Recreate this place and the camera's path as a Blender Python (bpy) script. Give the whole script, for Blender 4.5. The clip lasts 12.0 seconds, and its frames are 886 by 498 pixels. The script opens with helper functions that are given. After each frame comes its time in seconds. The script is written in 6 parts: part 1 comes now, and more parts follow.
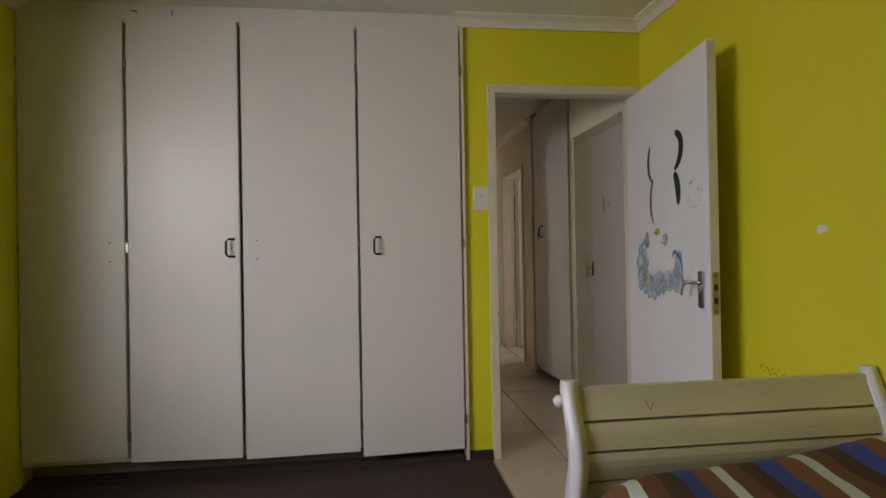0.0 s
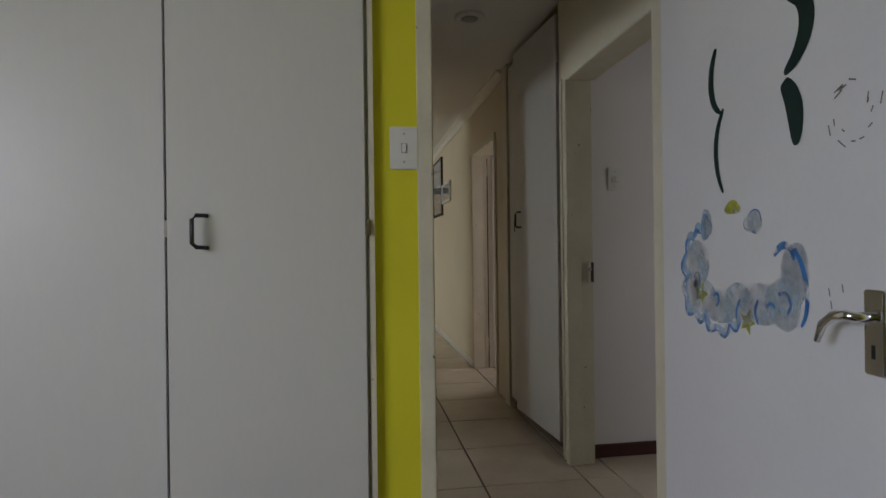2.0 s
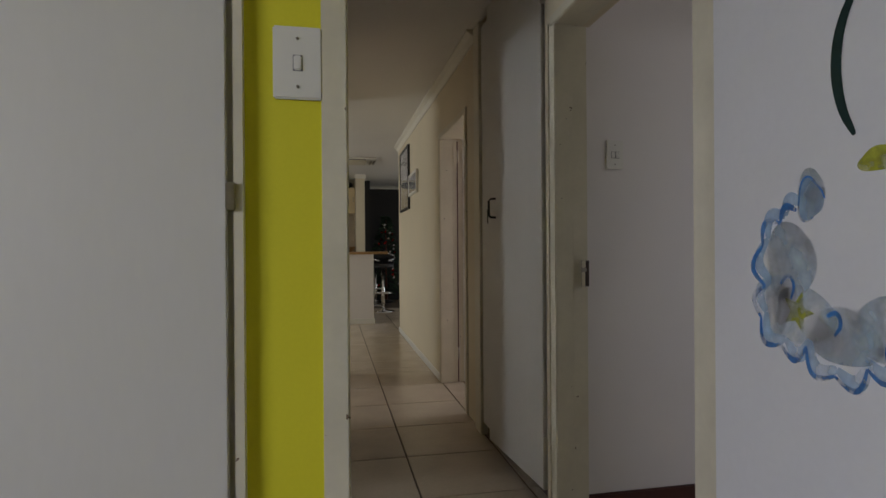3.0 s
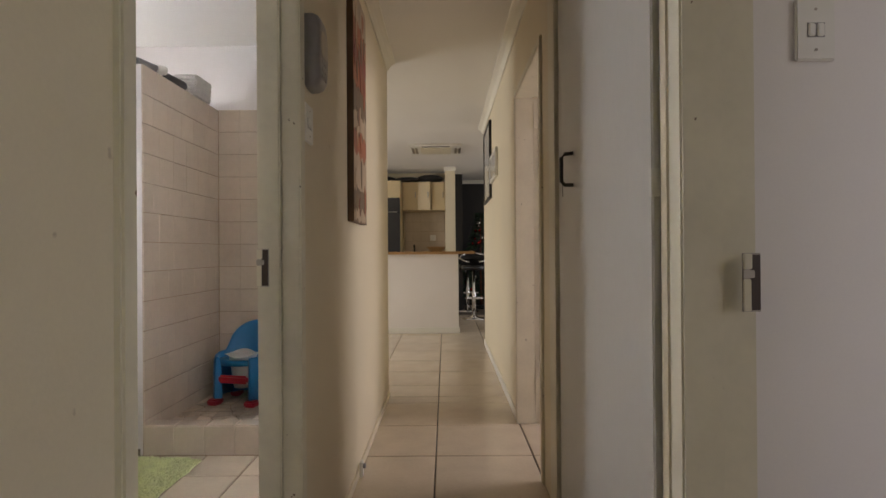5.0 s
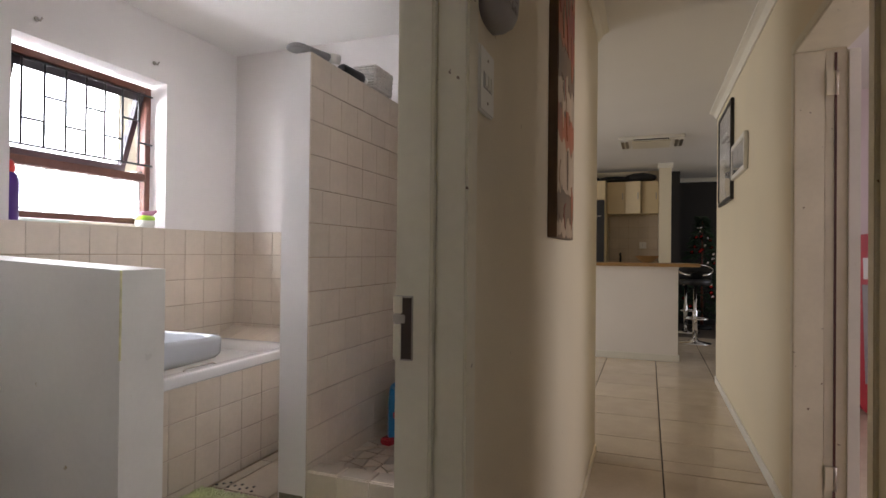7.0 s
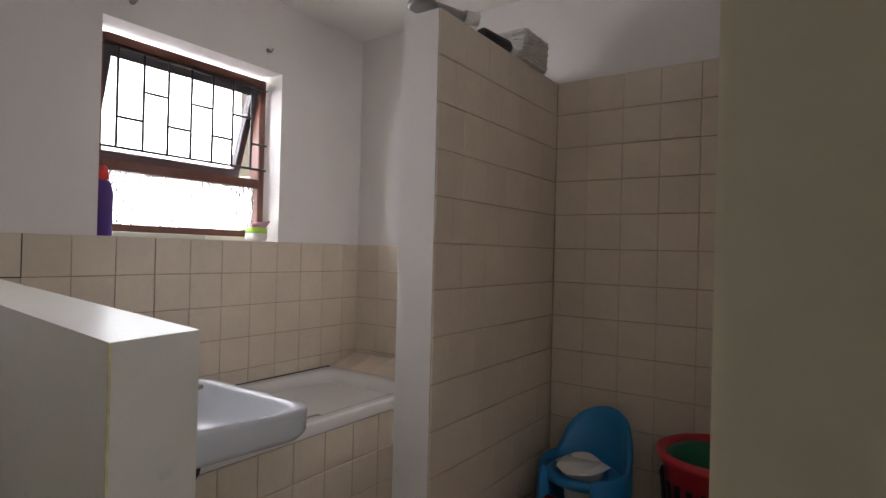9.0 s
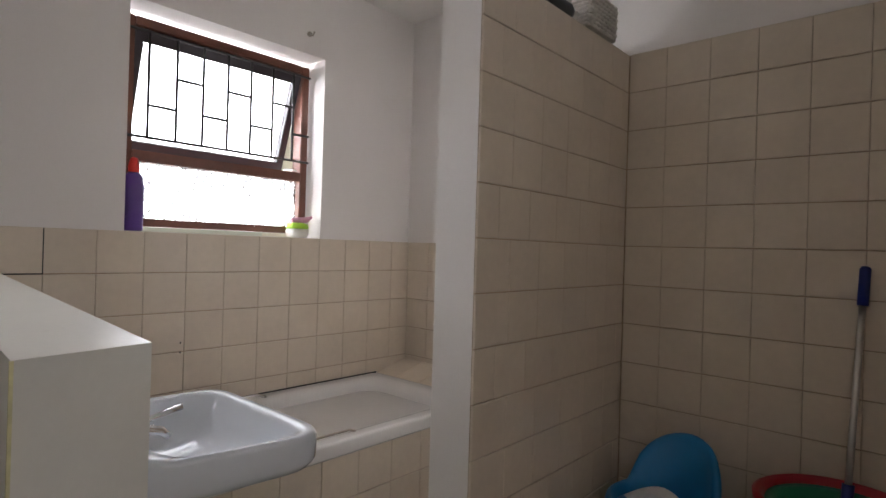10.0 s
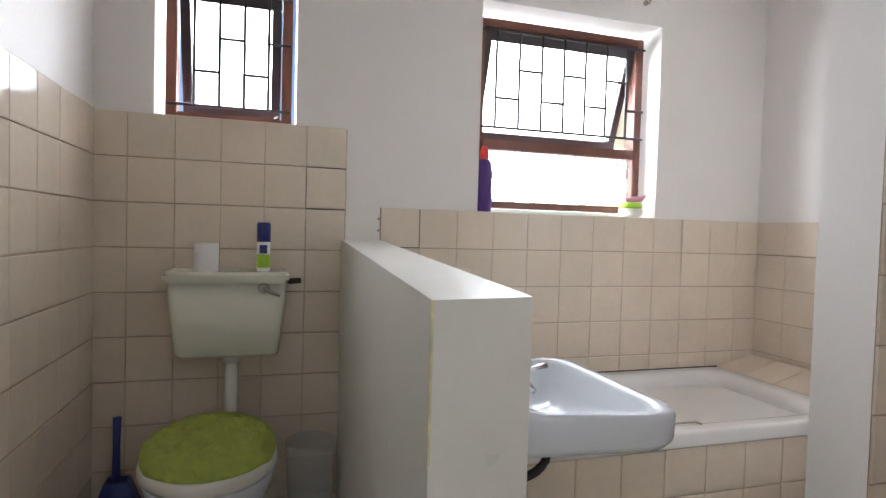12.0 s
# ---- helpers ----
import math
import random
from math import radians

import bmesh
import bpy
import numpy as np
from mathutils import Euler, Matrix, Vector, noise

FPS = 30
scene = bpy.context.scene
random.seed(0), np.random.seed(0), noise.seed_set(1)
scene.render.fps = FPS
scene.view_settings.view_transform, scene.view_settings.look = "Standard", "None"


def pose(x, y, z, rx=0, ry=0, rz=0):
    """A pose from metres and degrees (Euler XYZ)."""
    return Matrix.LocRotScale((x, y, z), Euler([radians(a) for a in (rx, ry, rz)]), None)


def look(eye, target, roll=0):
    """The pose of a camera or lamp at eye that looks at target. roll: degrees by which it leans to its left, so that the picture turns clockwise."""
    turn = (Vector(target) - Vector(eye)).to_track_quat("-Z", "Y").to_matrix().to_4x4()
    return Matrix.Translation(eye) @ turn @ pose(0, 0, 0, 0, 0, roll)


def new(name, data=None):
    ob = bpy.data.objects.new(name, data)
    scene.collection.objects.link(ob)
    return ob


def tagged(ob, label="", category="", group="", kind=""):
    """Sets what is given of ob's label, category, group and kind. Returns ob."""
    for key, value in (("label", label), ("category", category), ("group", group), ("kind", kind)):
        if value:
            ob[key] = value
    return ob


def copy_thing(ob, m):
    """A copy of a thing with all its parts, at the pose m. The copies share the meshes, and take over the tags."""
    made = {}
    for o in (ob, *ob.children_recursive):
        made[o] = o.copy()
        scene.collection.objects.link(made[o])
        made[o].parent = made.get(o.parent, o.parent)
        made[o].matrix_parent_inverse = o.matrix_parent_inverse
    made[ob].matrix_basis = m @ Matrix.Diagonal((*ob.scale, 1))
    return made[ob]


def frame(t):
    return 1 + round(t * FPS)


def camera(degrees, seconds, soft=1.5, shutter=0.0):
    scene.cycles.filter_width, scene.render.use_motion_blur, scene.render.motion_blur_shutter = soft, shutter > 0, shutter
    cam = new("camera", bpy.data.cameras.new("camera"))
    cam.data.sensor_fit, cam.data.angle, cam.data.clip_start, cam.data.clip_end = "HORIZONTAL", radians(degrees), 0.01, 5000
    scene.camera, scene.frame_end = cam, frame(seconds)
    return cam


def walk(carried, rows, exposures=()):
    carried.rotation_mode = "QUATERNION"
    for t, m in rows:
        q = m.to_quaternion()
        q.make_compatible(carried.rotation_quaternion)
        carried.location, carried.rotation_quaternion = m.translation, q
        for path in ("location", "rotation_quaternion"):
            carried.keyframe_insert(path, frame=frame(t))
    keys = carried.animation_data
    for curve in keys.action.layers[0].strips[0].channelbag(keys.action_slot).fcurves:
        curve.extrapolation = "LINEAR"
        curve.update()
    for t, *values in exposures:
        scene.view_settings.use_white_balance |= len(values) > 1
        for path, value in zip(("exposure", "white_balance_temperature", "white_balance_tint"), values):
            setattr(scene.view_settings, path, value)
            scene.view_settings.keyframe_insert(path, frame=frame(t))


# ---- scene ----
cam = camera(77.2, 12.0)
PATH = [
    (0, (0.344, 2.008, 1.151), (0.592, 3.993, 1.161), -1.0),
    (0.5, (0.487, 2.285, 1.135), (0.728, 4.27, 1.149), -1.1),
    (1, (0.594, 2.644, 1.146), (0.841, 4.629, 1.147), -0.8),
    (1.5, (0.695, 2.987, 1.133), (0.96, 4.969, 1.132), -0.8),
    (2, (0.794, 3.334, 1.134), (1.1, 5.311, 1.133), -0.7),
    (2.5, (0.879, 3.685, 1.121), (1.243, 5.651, 1.114), -0.5),
    (2.7, (0.92, 3.806, 1.115), (1.314, 5.766, 1.111), -0.4),
    (4.3, (1.37, 4.739, 1.083), (1.732, 6.706, 1.084), -0.4),
    (4.5, (1.408, 4.805, 1.075), (1.696, 6.784, 1.078), -0.6),
    (5, (1.435, 5.05, 1.063), (1.427, 7.05, 1.071), -0.4),
    (5.5, (1.412, 5.251, 1.053), (1.121, 7.23, 1.065), -0.1),
    (6, (1.381, 5.424, 1.067), (0.929, 7.372, 1.081), 0.2),
    (6.5, (1.344, 5.579, 1.096), (0.802, 7.504, 1.11), 0.5),
    (7, (1.3, 5.771, 1.143), (0.606, 7.646, 1.159), 0.6),
    (7.5, (1.226, 5.945, 1.181), (0.405, 7.769, 1.199), 0.7),
    (7.7, (1.188, 6.009, 1.194), (0.315, 7.808, 1.209), 0.9),
    (9.3, (0.905, 6.503, 1.246), (-0.286, 8.109, 1.251), 1.6),
    (9.5, (0.89, 6.57, 1.242), (-0.337, 8.149, 1.244), 1.7),
    (10, (0.844, 6.667, 1.236), (-0.492, 8.155, 1.238), 1.7),
    (10.5, (0.836, 6.679, 1.243), (-0.723, 7.931, 1.228), 1.7),
    (11, (0.786, 6.654, 1.225), (-0.993, 7.568, 1.208), 1.5),
    (11.5, (0.771, 6.622, 1.213), (-1.092, 7.348, 1.176), 1.6),
    (12, (0.771, 6.607, 1.186), (-1.143, 7.185, 1.123), 1.6),
]
EXPOSURES = [
    (0.0, -0.30, 6900, 10), (1.0, -0.66, 6350, 7), (2.5, -0.60, 6150, 8), (4.3, 0.05, 6600, 13), (5.5, 0.48, 6600, 15), (6.5, 0.22, 6450, 16),
    (7.5, -0.17, 6350, 17), (9.3, -0.76, 6600, 15), (9.8, -0.67, 6600, 14), (10.5, -0.46, 6450, 12), (11.0, -0.20, 6300, 10), (12.0, 0.20, 6250, 11),
]
walk(cam, [(t, look(eye, target, roll)) for t, eye, target, roll in PATH], EXPOSURES)

# ---- world and light ----
world = bpy.data.worlds.new("world")
scene.world = world
world.use_nodes = True
wn = world.node_tree.nodes
sky = wn.new("ShaderNodeTexSky")
sky.sky_type, sky.sun_disc = 'NISHITA', False
sky.sun_elevation, sky.sun_rotation = radians(52), radians(40)
wn["Background"].inputs["Strength"].default_value = 0.12
world.node_tree.links.new(sky.outputs["Color"], wn["Background"].inputs["Color"])

sun = new("sun", bpy.data.lights.new("sun", 'SUN'))
sun.data.energy, sun.data.angle, sun.data.color = 3.0, radians(0.5), (1.0, 0.95, 0.88)
sun.matrix_world = look((0, 0, 20), (-8.0, -9.5, 4.0))


def window_light(name, place, target, w, h, power, colour):
    ob = new(name, bpy.data.lights.new(name, 'AREA'))
    ob.data.shape, ob.data.size, ob.data.size_y = 'RECTANGLE', w, h
    ob.data.energy, ob.data.color = power, colour
    ob.matrix_world = look(place, target)
    return ob


COOL = (0.90, 0.885, 1.0)
window_light("daylight_bedroom", (-2.30, 2.45, 1.85), (0.2, 3.75, 0.55), 1.90, 1.30, 112, COOL)
window_light("daylight_bathroom", (-2.00, 7.80, 1.82), (0.0, 7.75, 1.85), 1.3, 1.20, 108, (0.92, 0.955, 1.0))
window_light("daylight_toilet", (-2.00, 6.32, 2.00), (0.0, 6.62, 1.50), 0.9, 0.9, 98, (0.92, 0.95, 1.0))
window_light("daylight_living", (-2.9, 11.0, 1.4), (0.5, 11.0, 1.75), 2.4, 1.6, 66, (1.0, 0.98, 0.94))
window_light("daylight_room_two", (4.15, 4.6, 1.5), (2.4, 4.9, 1.3), 1.4, 1.2, 6, (0.96, 0.95, 1.0))
window_light("daylight_room_three", (4.15, 8.0, 1.5), (2.4, 7.9, 1.3), 1.4, 1.2, 26, (1.0, 0.94, 0.95))
# added lamp to brighten the dining end, where no window is in view
window_light("dining_fill", (4.9, 13.4, 1.5), (2.4, 13.0, 1.0), 1.6, 1.2, 20, (0.95, 0.97, 1.0))


# ---- materials ----
def material(name, colour, rough=0.6, metal=0.0, var=0.06, scale=3.0, grain=90.0, bump=0.05, rand=0.0, coat=0.0, trans=0.0, stretch=None):
    """A painted, glazed, woven or wooden surface: two scales of colour change, fine relief, uneven gloss."""
    m = bpy.data.materials.new(name)
    m.use_nodes = True
    t = m.node_tree
    n, link = t.nodes, t.links.new
    b = n["Principled BSDF"]
    geo = n.new("ShaderNodeNewGeometry")
    src = geo.outputs["Position"]
    if stretch:
        mp = n.new("ShaderNodeMapping")
        mp.inputs["Scale"].default_value = stretch
        link(src, mp.inputs["Vector"])
        src = mp.outputs["Vector"]
    big, fine = n.new("ShaderNodeTexNoise"), n.new("ShaderNodeTexNoise")
    for tex, s, d in ((big, scale, 4), (fine, grain, 2)):
        tex.inputs["Scale"].default_value, tex.inputs["Detail"].default_value = s, d
        link(src, tex.inputs["Vector"])
    mix = n.new("ShaderNodeMix")
    mix.data_type = 'RGBA'
    mix.inputs["A"].default_value = (*[max(0, c * (1 - 2.2 * var)) for c in colour], 1)
    mix.inputs["B"].default_value = (*[min(1, c * (1 + 2.2 * var)) for c in colour], 1)
    add = n.new("ShaderNodeMath")
    add.operation = 'MULTIPLY_ADD'
    link(fine.outputs["Fac"], add.inputs[0])
    add.inputs[1].default_value = 0.35
    link(big.outputs["Fac"], add.inputs[2])
    last = add.outputs[0]
    if rand:
        info = n.new("ShaderNodeObjectInfo")
        r = n.new("ShaderNodeMath")
        r.operation = 'MULTIPLY_ADD'
        link(info.outputs["Random"], r.inputs[0])
        r.inputs[1].default_value = rand
        link(last, r.inputs[2])
        sub = n.new("ShaderNodeMath")
        sub.operation = 'SUBTRACT'
        link(r.outputs[0], sub.inputs[0])
        sub.inputs[1].default_value = rand / 2
        last = sub.outputs[0]
    off = n.new("ShaderNodeMath")
    off.operation = 'SUBTRACT'
    link(last, off.inputs[0])
    off.inputs[1].default_value = 0.175
    link(off.outputs[0], mix.inputs["Factor"])
    link(mix.outputs["Result"], b.inputs["Base Color"])
    ro = n.new("ShaderNodeMapRange")
    ro.inputs["To Min"].default_value, ro.inputs["To Max"].default_value = max(0.02, rough * 0.8), min(1.0, rough * 1.2)
    link(big.outputs["Fac"], ro.inputs["Value"])
    link(ro.outputs["Result"], b.inputs["Roughness"])
    b.inputs["Metallic"].default_value = metal
    b.inputs["Coat Weight"].default_value = coat
    b.inputs["Coat Roughness"].default_value = 0.12
    b.inputs["Transmission Weight"].default_value = trans
    if bump:
        bp = n.new("ShaderNodeBump")
        bp.inputs["Strength"].default_value, bp.inputs["Distance"].default_value = bump, 0.004
        link(add.outputs[0], bp.inputs["Height"])
        link(bp.outputs["Normal"], b.inputs["Normal"])
    return m


YELLOW = material("yellow_paint", (0.73, 0.675, 0.026), 0.55, var=0.04, scale=1.6, grain=140, bump=0.12)
CREAM = material("cream_paint", (0.71, 0.63, 0.465), 0.5, var=0.04, scale=1.8, grain=160, bump=0.12)
WHITE_WALL = material("white_wall_paint", (0.79, 0.75, 0.72), 0.6, var=0.03, scale=2.0, grain=150, bump=0.12)
LILAC = material("lilac_wall_paint", (0.72, 0.62, 0.64), 0.6, var=0.03, scale=2.0, grain=150, bump=0.1)
CEILING = material("ceiling_paint", (0.80, 0.78, 0.74), 0.7, var=0.03, scale=1.2, grain=120, bump=0.08)
CORNICE = material("cornice_plaster", (0.78, 0.75, 0.66), 0.6, var=0.03, scale=4, bump=0.06)
CUPBOARD = material("cupboard_paint", (0.70, 0.68, 0.64), 0.40, var=0.03, scale=1.5, grain=70, bump=0.05, stretch=(1, 1, 0.25))
GLOSS_WHITE = material("gloss_white_paint", (0.74, 0.72, 0.66), 0.3, var=0.04, scale=5, grain=60, bump=0.06)
FRAME_PAINT = material("door_frame_paint", (0.69, 0.64, 0.50), 0.35, var=0.06, scale=7, grain=50, bump=0.10)
DOOR_PAINT = material("door_paint", (0.82, 0.82, 0.84), 0.42, var=0.03, scale=3, grain=60, bump=0.05)
# plinth grey is darkened to hold the shade under the wardrobe doors
PLINTH = material("scuffed_shaded_plinth_paint", (0.24, 0.225, 0.21), 0.7, var=0.15, scale=6, grain=40, bump=0.1)
CARPET = material("carpet", (0.040, 0.026, 0.021), 0.95, var=0.22, scale=9, grain=420, bump=0.8)
RED_SKIRT = material("red_brown_skirting", (0.070, 0.022, 0.016), 0.5, var=0.12, scale=8, grain=60, bump=0.1)
DARK_SKIRT = material("dark_skirting", (0.05, 0.03, 0.022), 0.5, var=0.12, scale=8, grain=60, bump=0.1)
FLOOR_TILE = material("floor_tile", (0.56, 0.47, 0.36), 0.22, var=0.07, scale=5, grain=60, bump=0.05, rand=0.25)
GROUT_DARK = material("floor_grout", (0.085, 0.064, 0.047), 0.9, var=0.15, scale=20, grain=200, bump=0.3)
WALL_TILE = material("wall_tile", (0.69, 0.592, 0.478), 0.15, var=0.05, scale=5, grain=40, bump=0.035, rand=0.22)
GROUT = material("wall_grout", (0.43, 0.32, 0.22), 0.85, var=0.2, scale=16, grain=150, bump=0.3)
MOSS = material("damp_mossy_plaster", (0.19, 0.17, 0.11), 0.95, var=0.35, scale=40, grain=200, bump=0.6)
MOSAIC = material("mosaic_tile", (0.55, 0.45, 0.34), 0.3, var=0.12, scale=7, grain=60, bump=0.1, rand=0.9)
SANITARY = material("sanitary_ceramic", (0.70, 0.73, 0.78), 0.07, var=0.01, scale=3, bump=0.0, coat=0.5)
CISTERN = material("cistern_ceramic", (0.72, 0.71, 0.60), 0.2, var=0.02, scale=3, bump=0.0, coat=0.4)
ENAMEL = material("bath_enamel", (0.74, 0.72, 0.70), 0.16, var=0.03, scale=4, bump=0.0, coat=0.3)
CHROME = material("chrome", (0.75, 0.75, 0.76), 0.12, metal=1.0, var=0.02, bump=0.0)
SATIN_STEEL = material("satin_steel", (0.72, 0.70, 0.67), 0.32, metal=1.0, var=0.05, scale=30, bump=0.02)
DULL_METAL = material("dull_metal", (0.42, 0.38, 0.33), 0.4, metal=1.0, var=0.15, scale=30, bump=0.1)
BLACK_METAL = material("black_painted_metal", (0.025, 0.022, 0.022), 0.4, var=0.1, scale=20, bump=0.05)
BLACK = material("black_plastic", (0.018, 0.017, 0.018), 0.45, var=0.1, scale=20, bump=0.05)
DARK_WOOD = material("stained_window_wood", (0.15, 0.048, 0.026), 0.4, var=0.22, scale=9, grain=70, bump=0.15, stretch=(6, 1, 1))
DARK_SASH = material("dark_sash_paint", (0.030, 0.020, 0.026), 0.4, var=0.15, scale=9, bump=0.1)
OAK = material("oak_worktop", (0.38, 0.22, 0.09), 0.4, var=0.15, scale=10, grain=60, bump=0.1, stretch=(1, 6, 6))
KITCHEN = material("kitchen_front_maple", (0.62, 0.50, 0.30), 0.4, var=0.05, scale=4, grain=40, bump=0.05)
PLASTIC_WHITE = material("white_plastic", (0.76, 0.74, 0.68), 0.35, var=0.02, scale=8, bump=0.02)
GREY_PLASTIC = material("grey_plastic", (0.27, 0.255, 0.25), 0.4, var=0.05, scale=12, bump=0.04)
PAPER = material("tissue_paper", (0.85, 0.83, 0.82), 0.9, var=0.03, scale=30, grain=300, bump=0.2)
MAT_GREEN = material("green_bath_mat", (0.72, 0.76, 0.45), 0.95, var=0.14, scale=14, grain=260, bump=0.9)
LID_GREEN = material("green_lid_cover", (0.37, 0.43, 0.085), 0.95, var=0.16, scale=16, grain=260, bump=0.9)
BLUE = material("blue_plastic", (0.010, 0.20, 0.46), 0.3, var=0.05, scale=8, bump=0.03)
NAVY = material("navy_plastic", (0.014, 0.028, 0.21), 0.35, var=0.05, scale=8, bump=0.03)
RED = material("red_plastic", (0.42, 0.016, 0.030), 0.35, var=0.05, scale=8, bump=0.03)
GREEN = material("green_plastic", (0.008, 0.17, 0.085), 0.35, var=0.05, scale=8, bump=0.03)
LIME = material("lime_plastic", (0.36, 0.62, 0.05), 0.35, var=0.05, scale=8, bump=0.03)
PINK = material("pink_plastic", (0.66, 0.30, 0.40), 0.4, var=0.05, scale=8, bump=0.03)
PURPLE = material("purple_plastic", (0.060, 0.012, 0.17), 0.3, var=0.05, scale=8, bump=0.02)
CAP_RED = material("red_cap", (0.62, 0.03, 0.02), 0.35, var=0.04, bump=0.02)
WICKER = material("white_wicker", (0.60, 0.57, 0.52), 0.7, var=0.12, scale=40, grain=300, bump=0.6)
BED_PAINT = material("bed_paint", (0.68, 0.63, 0.44), 0.35, var=0.05, scale=4, grain=50, bump=0.06)
BED_WHITE = material("bed_white_paint", (0.80, 0.80, 0.80), 0.35, var=0.04, scale=6, grain=50, bump=0.06)
FABRIC = material("mattress_fabric", (0.5, 0.45, 0.4), 0.9, var=0.06, grain=300, bump=0.4)
DARK_WALL = material("dark_wall_paint", (0.020, 0.018, 0.018), 0.6, var=0.15, scale=3, bump=0.1)
PINE = material("tree_needles", (0.018, 0.045, 0.020), 0.7, var=0.3, scale=20, bump=0.2)
LEAF = material("shrub_leaves", (0.09, 0.13, 0.04), 0.6, var=0.3, scale=9, bump=0.1)
GRASS = material("garden_ground", (0.16, 0.15, 0.07), 0.95, var=0.3, scale=1.2, grain=60, bump=0.6)
PAINT_BLUE = material("blue_mural_paint", (0.05, 0.20, 0.52), 0.5, var=0.3, scale=25, grain=120, bump=0.02)
PAINT_WASH = material("thin_blue_mural_wash", (0.60, 0.74, 0.92), 0.5, var=0.12, scale=14, grain=90, bump=0.02)
PAINT_PALE = material("pale_blue_mural_paint", (0.42, 0.60, 0.84), 0.5, var=0.12, scale=14, grain=90, bump=0.02)
PAINT_DARK = material("dark_green_mural_paint", (0.008, 0.030, 0.028), 0.4, var=0.3, scale=16, bump=0.02)
PAINT_YELLOW = material("yellow_mural_paint", (0.55, 0.56, 0.04), 0.5, var=0.2, scale=16, bump=0.02)
PAINT_GREY = material("grey_pencil_marks", (0.20, 0.19, 0.19), 0.6, var=0.2, scale=30, bump=0.02)
SCRIBBLE = material("brown_scribble", (0.16, 0.10, 0.02), 0.6, var=0.2, scale=30, bump=0.02)
STAIN = material("yellowed_edge", (0.66, 0.62, 0.36), 0.5, var=0.2, scale=30, bump=0.05)
ORANGE_ART = material("painted_canvas_orange", (0.30, 0.075, 0.020), 0.5, var=0.35, scale=7, grain=40, bump=0.2, stretch=(1, 1, 0.35))
BROWN_ART = material("painted_canvas_brown", (0.13, 0.075, 0.040), 0.5, var=0.4, scale=9, grain=40, bump=0.2, stretch=(1, 1, 0.35))
RED_ART = material("painted_canvas_red", (0.22, 0.028, 0.016), 0.5, var=0.35, scale=7, grain=40, bump=0.2, stretch=(1, 1, 0.35))
CREAM_ART = material("painted_canvas_cream", (0.40, 0.30, 0.20), 0.5, var=0.3, scale=12, grain=40, bump=0.2, stretch=(1, 1, 0.35))
PHOTO = material("photo_paper", (0.42, 0.42, 0.42), 0.35, var=0.4, scale=9, grain=30, bump=0.0)
PHOTO_WHITE = material("photo_mount", (0.72, 0.71, 0.68), 0.3, var=0.03, bump=0.0)
GLASS = material("clear_glass", (1, 1, 1), 0.02, var=0.0, bump=0.0, trans=1.0)
FROST = material("frosted_glass", (0.98, 1.0, 0.99), 0.26, var=0.0, scale=90, grain=190, bump=1.0, trans=1.0)
CLEAR_PLASTIC = material("cloudy_plastic", (0.80, 0.79, 0.77), 0.3, var=0.03, bump=0.05)
CLEAR_PLASTIC.node_tree.nodes["Principled BSDF"].inputs["Alpha"].default_value = 0.24
BULB = material("bauble_glass", (0.5, 0.05, 0.05), 0.1, metal=1.0, var=0.1, bump=0.0)
BULB2 = material("bauble_silver", (0.75, 0.75, 0.8), 0.1, metal=1.0, var=0.1, bump=0.0)


def speckle(m, colour, scale, low, high):
    """Chips in a coat of paint: small uneven spots where the layer beneath shows."""
    n, link = m.node_tree.nodes, m.node_tree.links.new
    b = n["Principled BSDF"]
    geo, tex, rng_ = n.new("ShaderNodeNewGeometry"), n.new("ShaderNodeTexNoise"), n.new("ShaderNodeMapRange")
    tex.inputs["Scale"].default_value, tex.inputs["Detail"].default_value = scale, 3
    link(geo.outputs["Position"], tex.inputs["Vector"])
    link(tex.outputs["Fac"], rng_.inputs["Value"])
    rng_.inputs["From Min"].default_value, rng_.inputs["From Max"].default_value = low, high
    mix = n.new("ShaderNodeMix")
    mix.data_type = 'RGBA'
    link(b.inputs["Base Color"].links[0].from_socket, mix.inputs["A"])
    mix.inputs["B"].default_value = (*colour, 1)
    link(rng_.outputs["Result"], mix.inputs["Factor"])
    link(mix.outputs["Result"], b.inputs["Base Color"])


def faded(m, scale, low, high):
    """Thin rubbed paint: patches of it are worn through."""
    n, link = m.node_tree.nodes, m.node_tree.links.new
    geo, tex, rng_ = n.new("ShaderNodeNewGeometry"), n.new("ShaderNodeTexNoise"), n.new("ShaderNodeMapRange")
    tex.inputs["Scale"].default_value, tex.inputs["Detail"].default_value = scale, 4
    link(geo.outputs["Position"], tex.inputs["Vector"])
    link(tex.outputs["Fac"], rng_.inputs["Value"])
    rng_.inputs["From Min"].default_value, rng_.inputs["From Max"].default_value = low, high
    link(rng_.outputs["Result"], n["Principled BSDF"].inputs["Alpha"])


speckle(FRAME_PAINT, (0.16, 0.10, 0.06), 38, 0.735, 0.75)
speckle(CREAM, (0.42, 0.34, 0.24), 26, 0.73, 0.80)
speckle(BED_PAINT, (0.20, 0.12, 0.06), 55, 0.74, 0.76)
speckle(GLOSS_WHITE, (0.45, 0.38, 0.24), 24, 0.73, 0.80)
faded(PAINT_PALE, 14, 0.30, 0.80)
faded(PAINT_WASH, 17, 0.42, 1.05)
faded(PAINT_YELLOW, 30, 0.30, 0.70)
faded(PAINT_BLUE, 22, 0.33, 0.55)


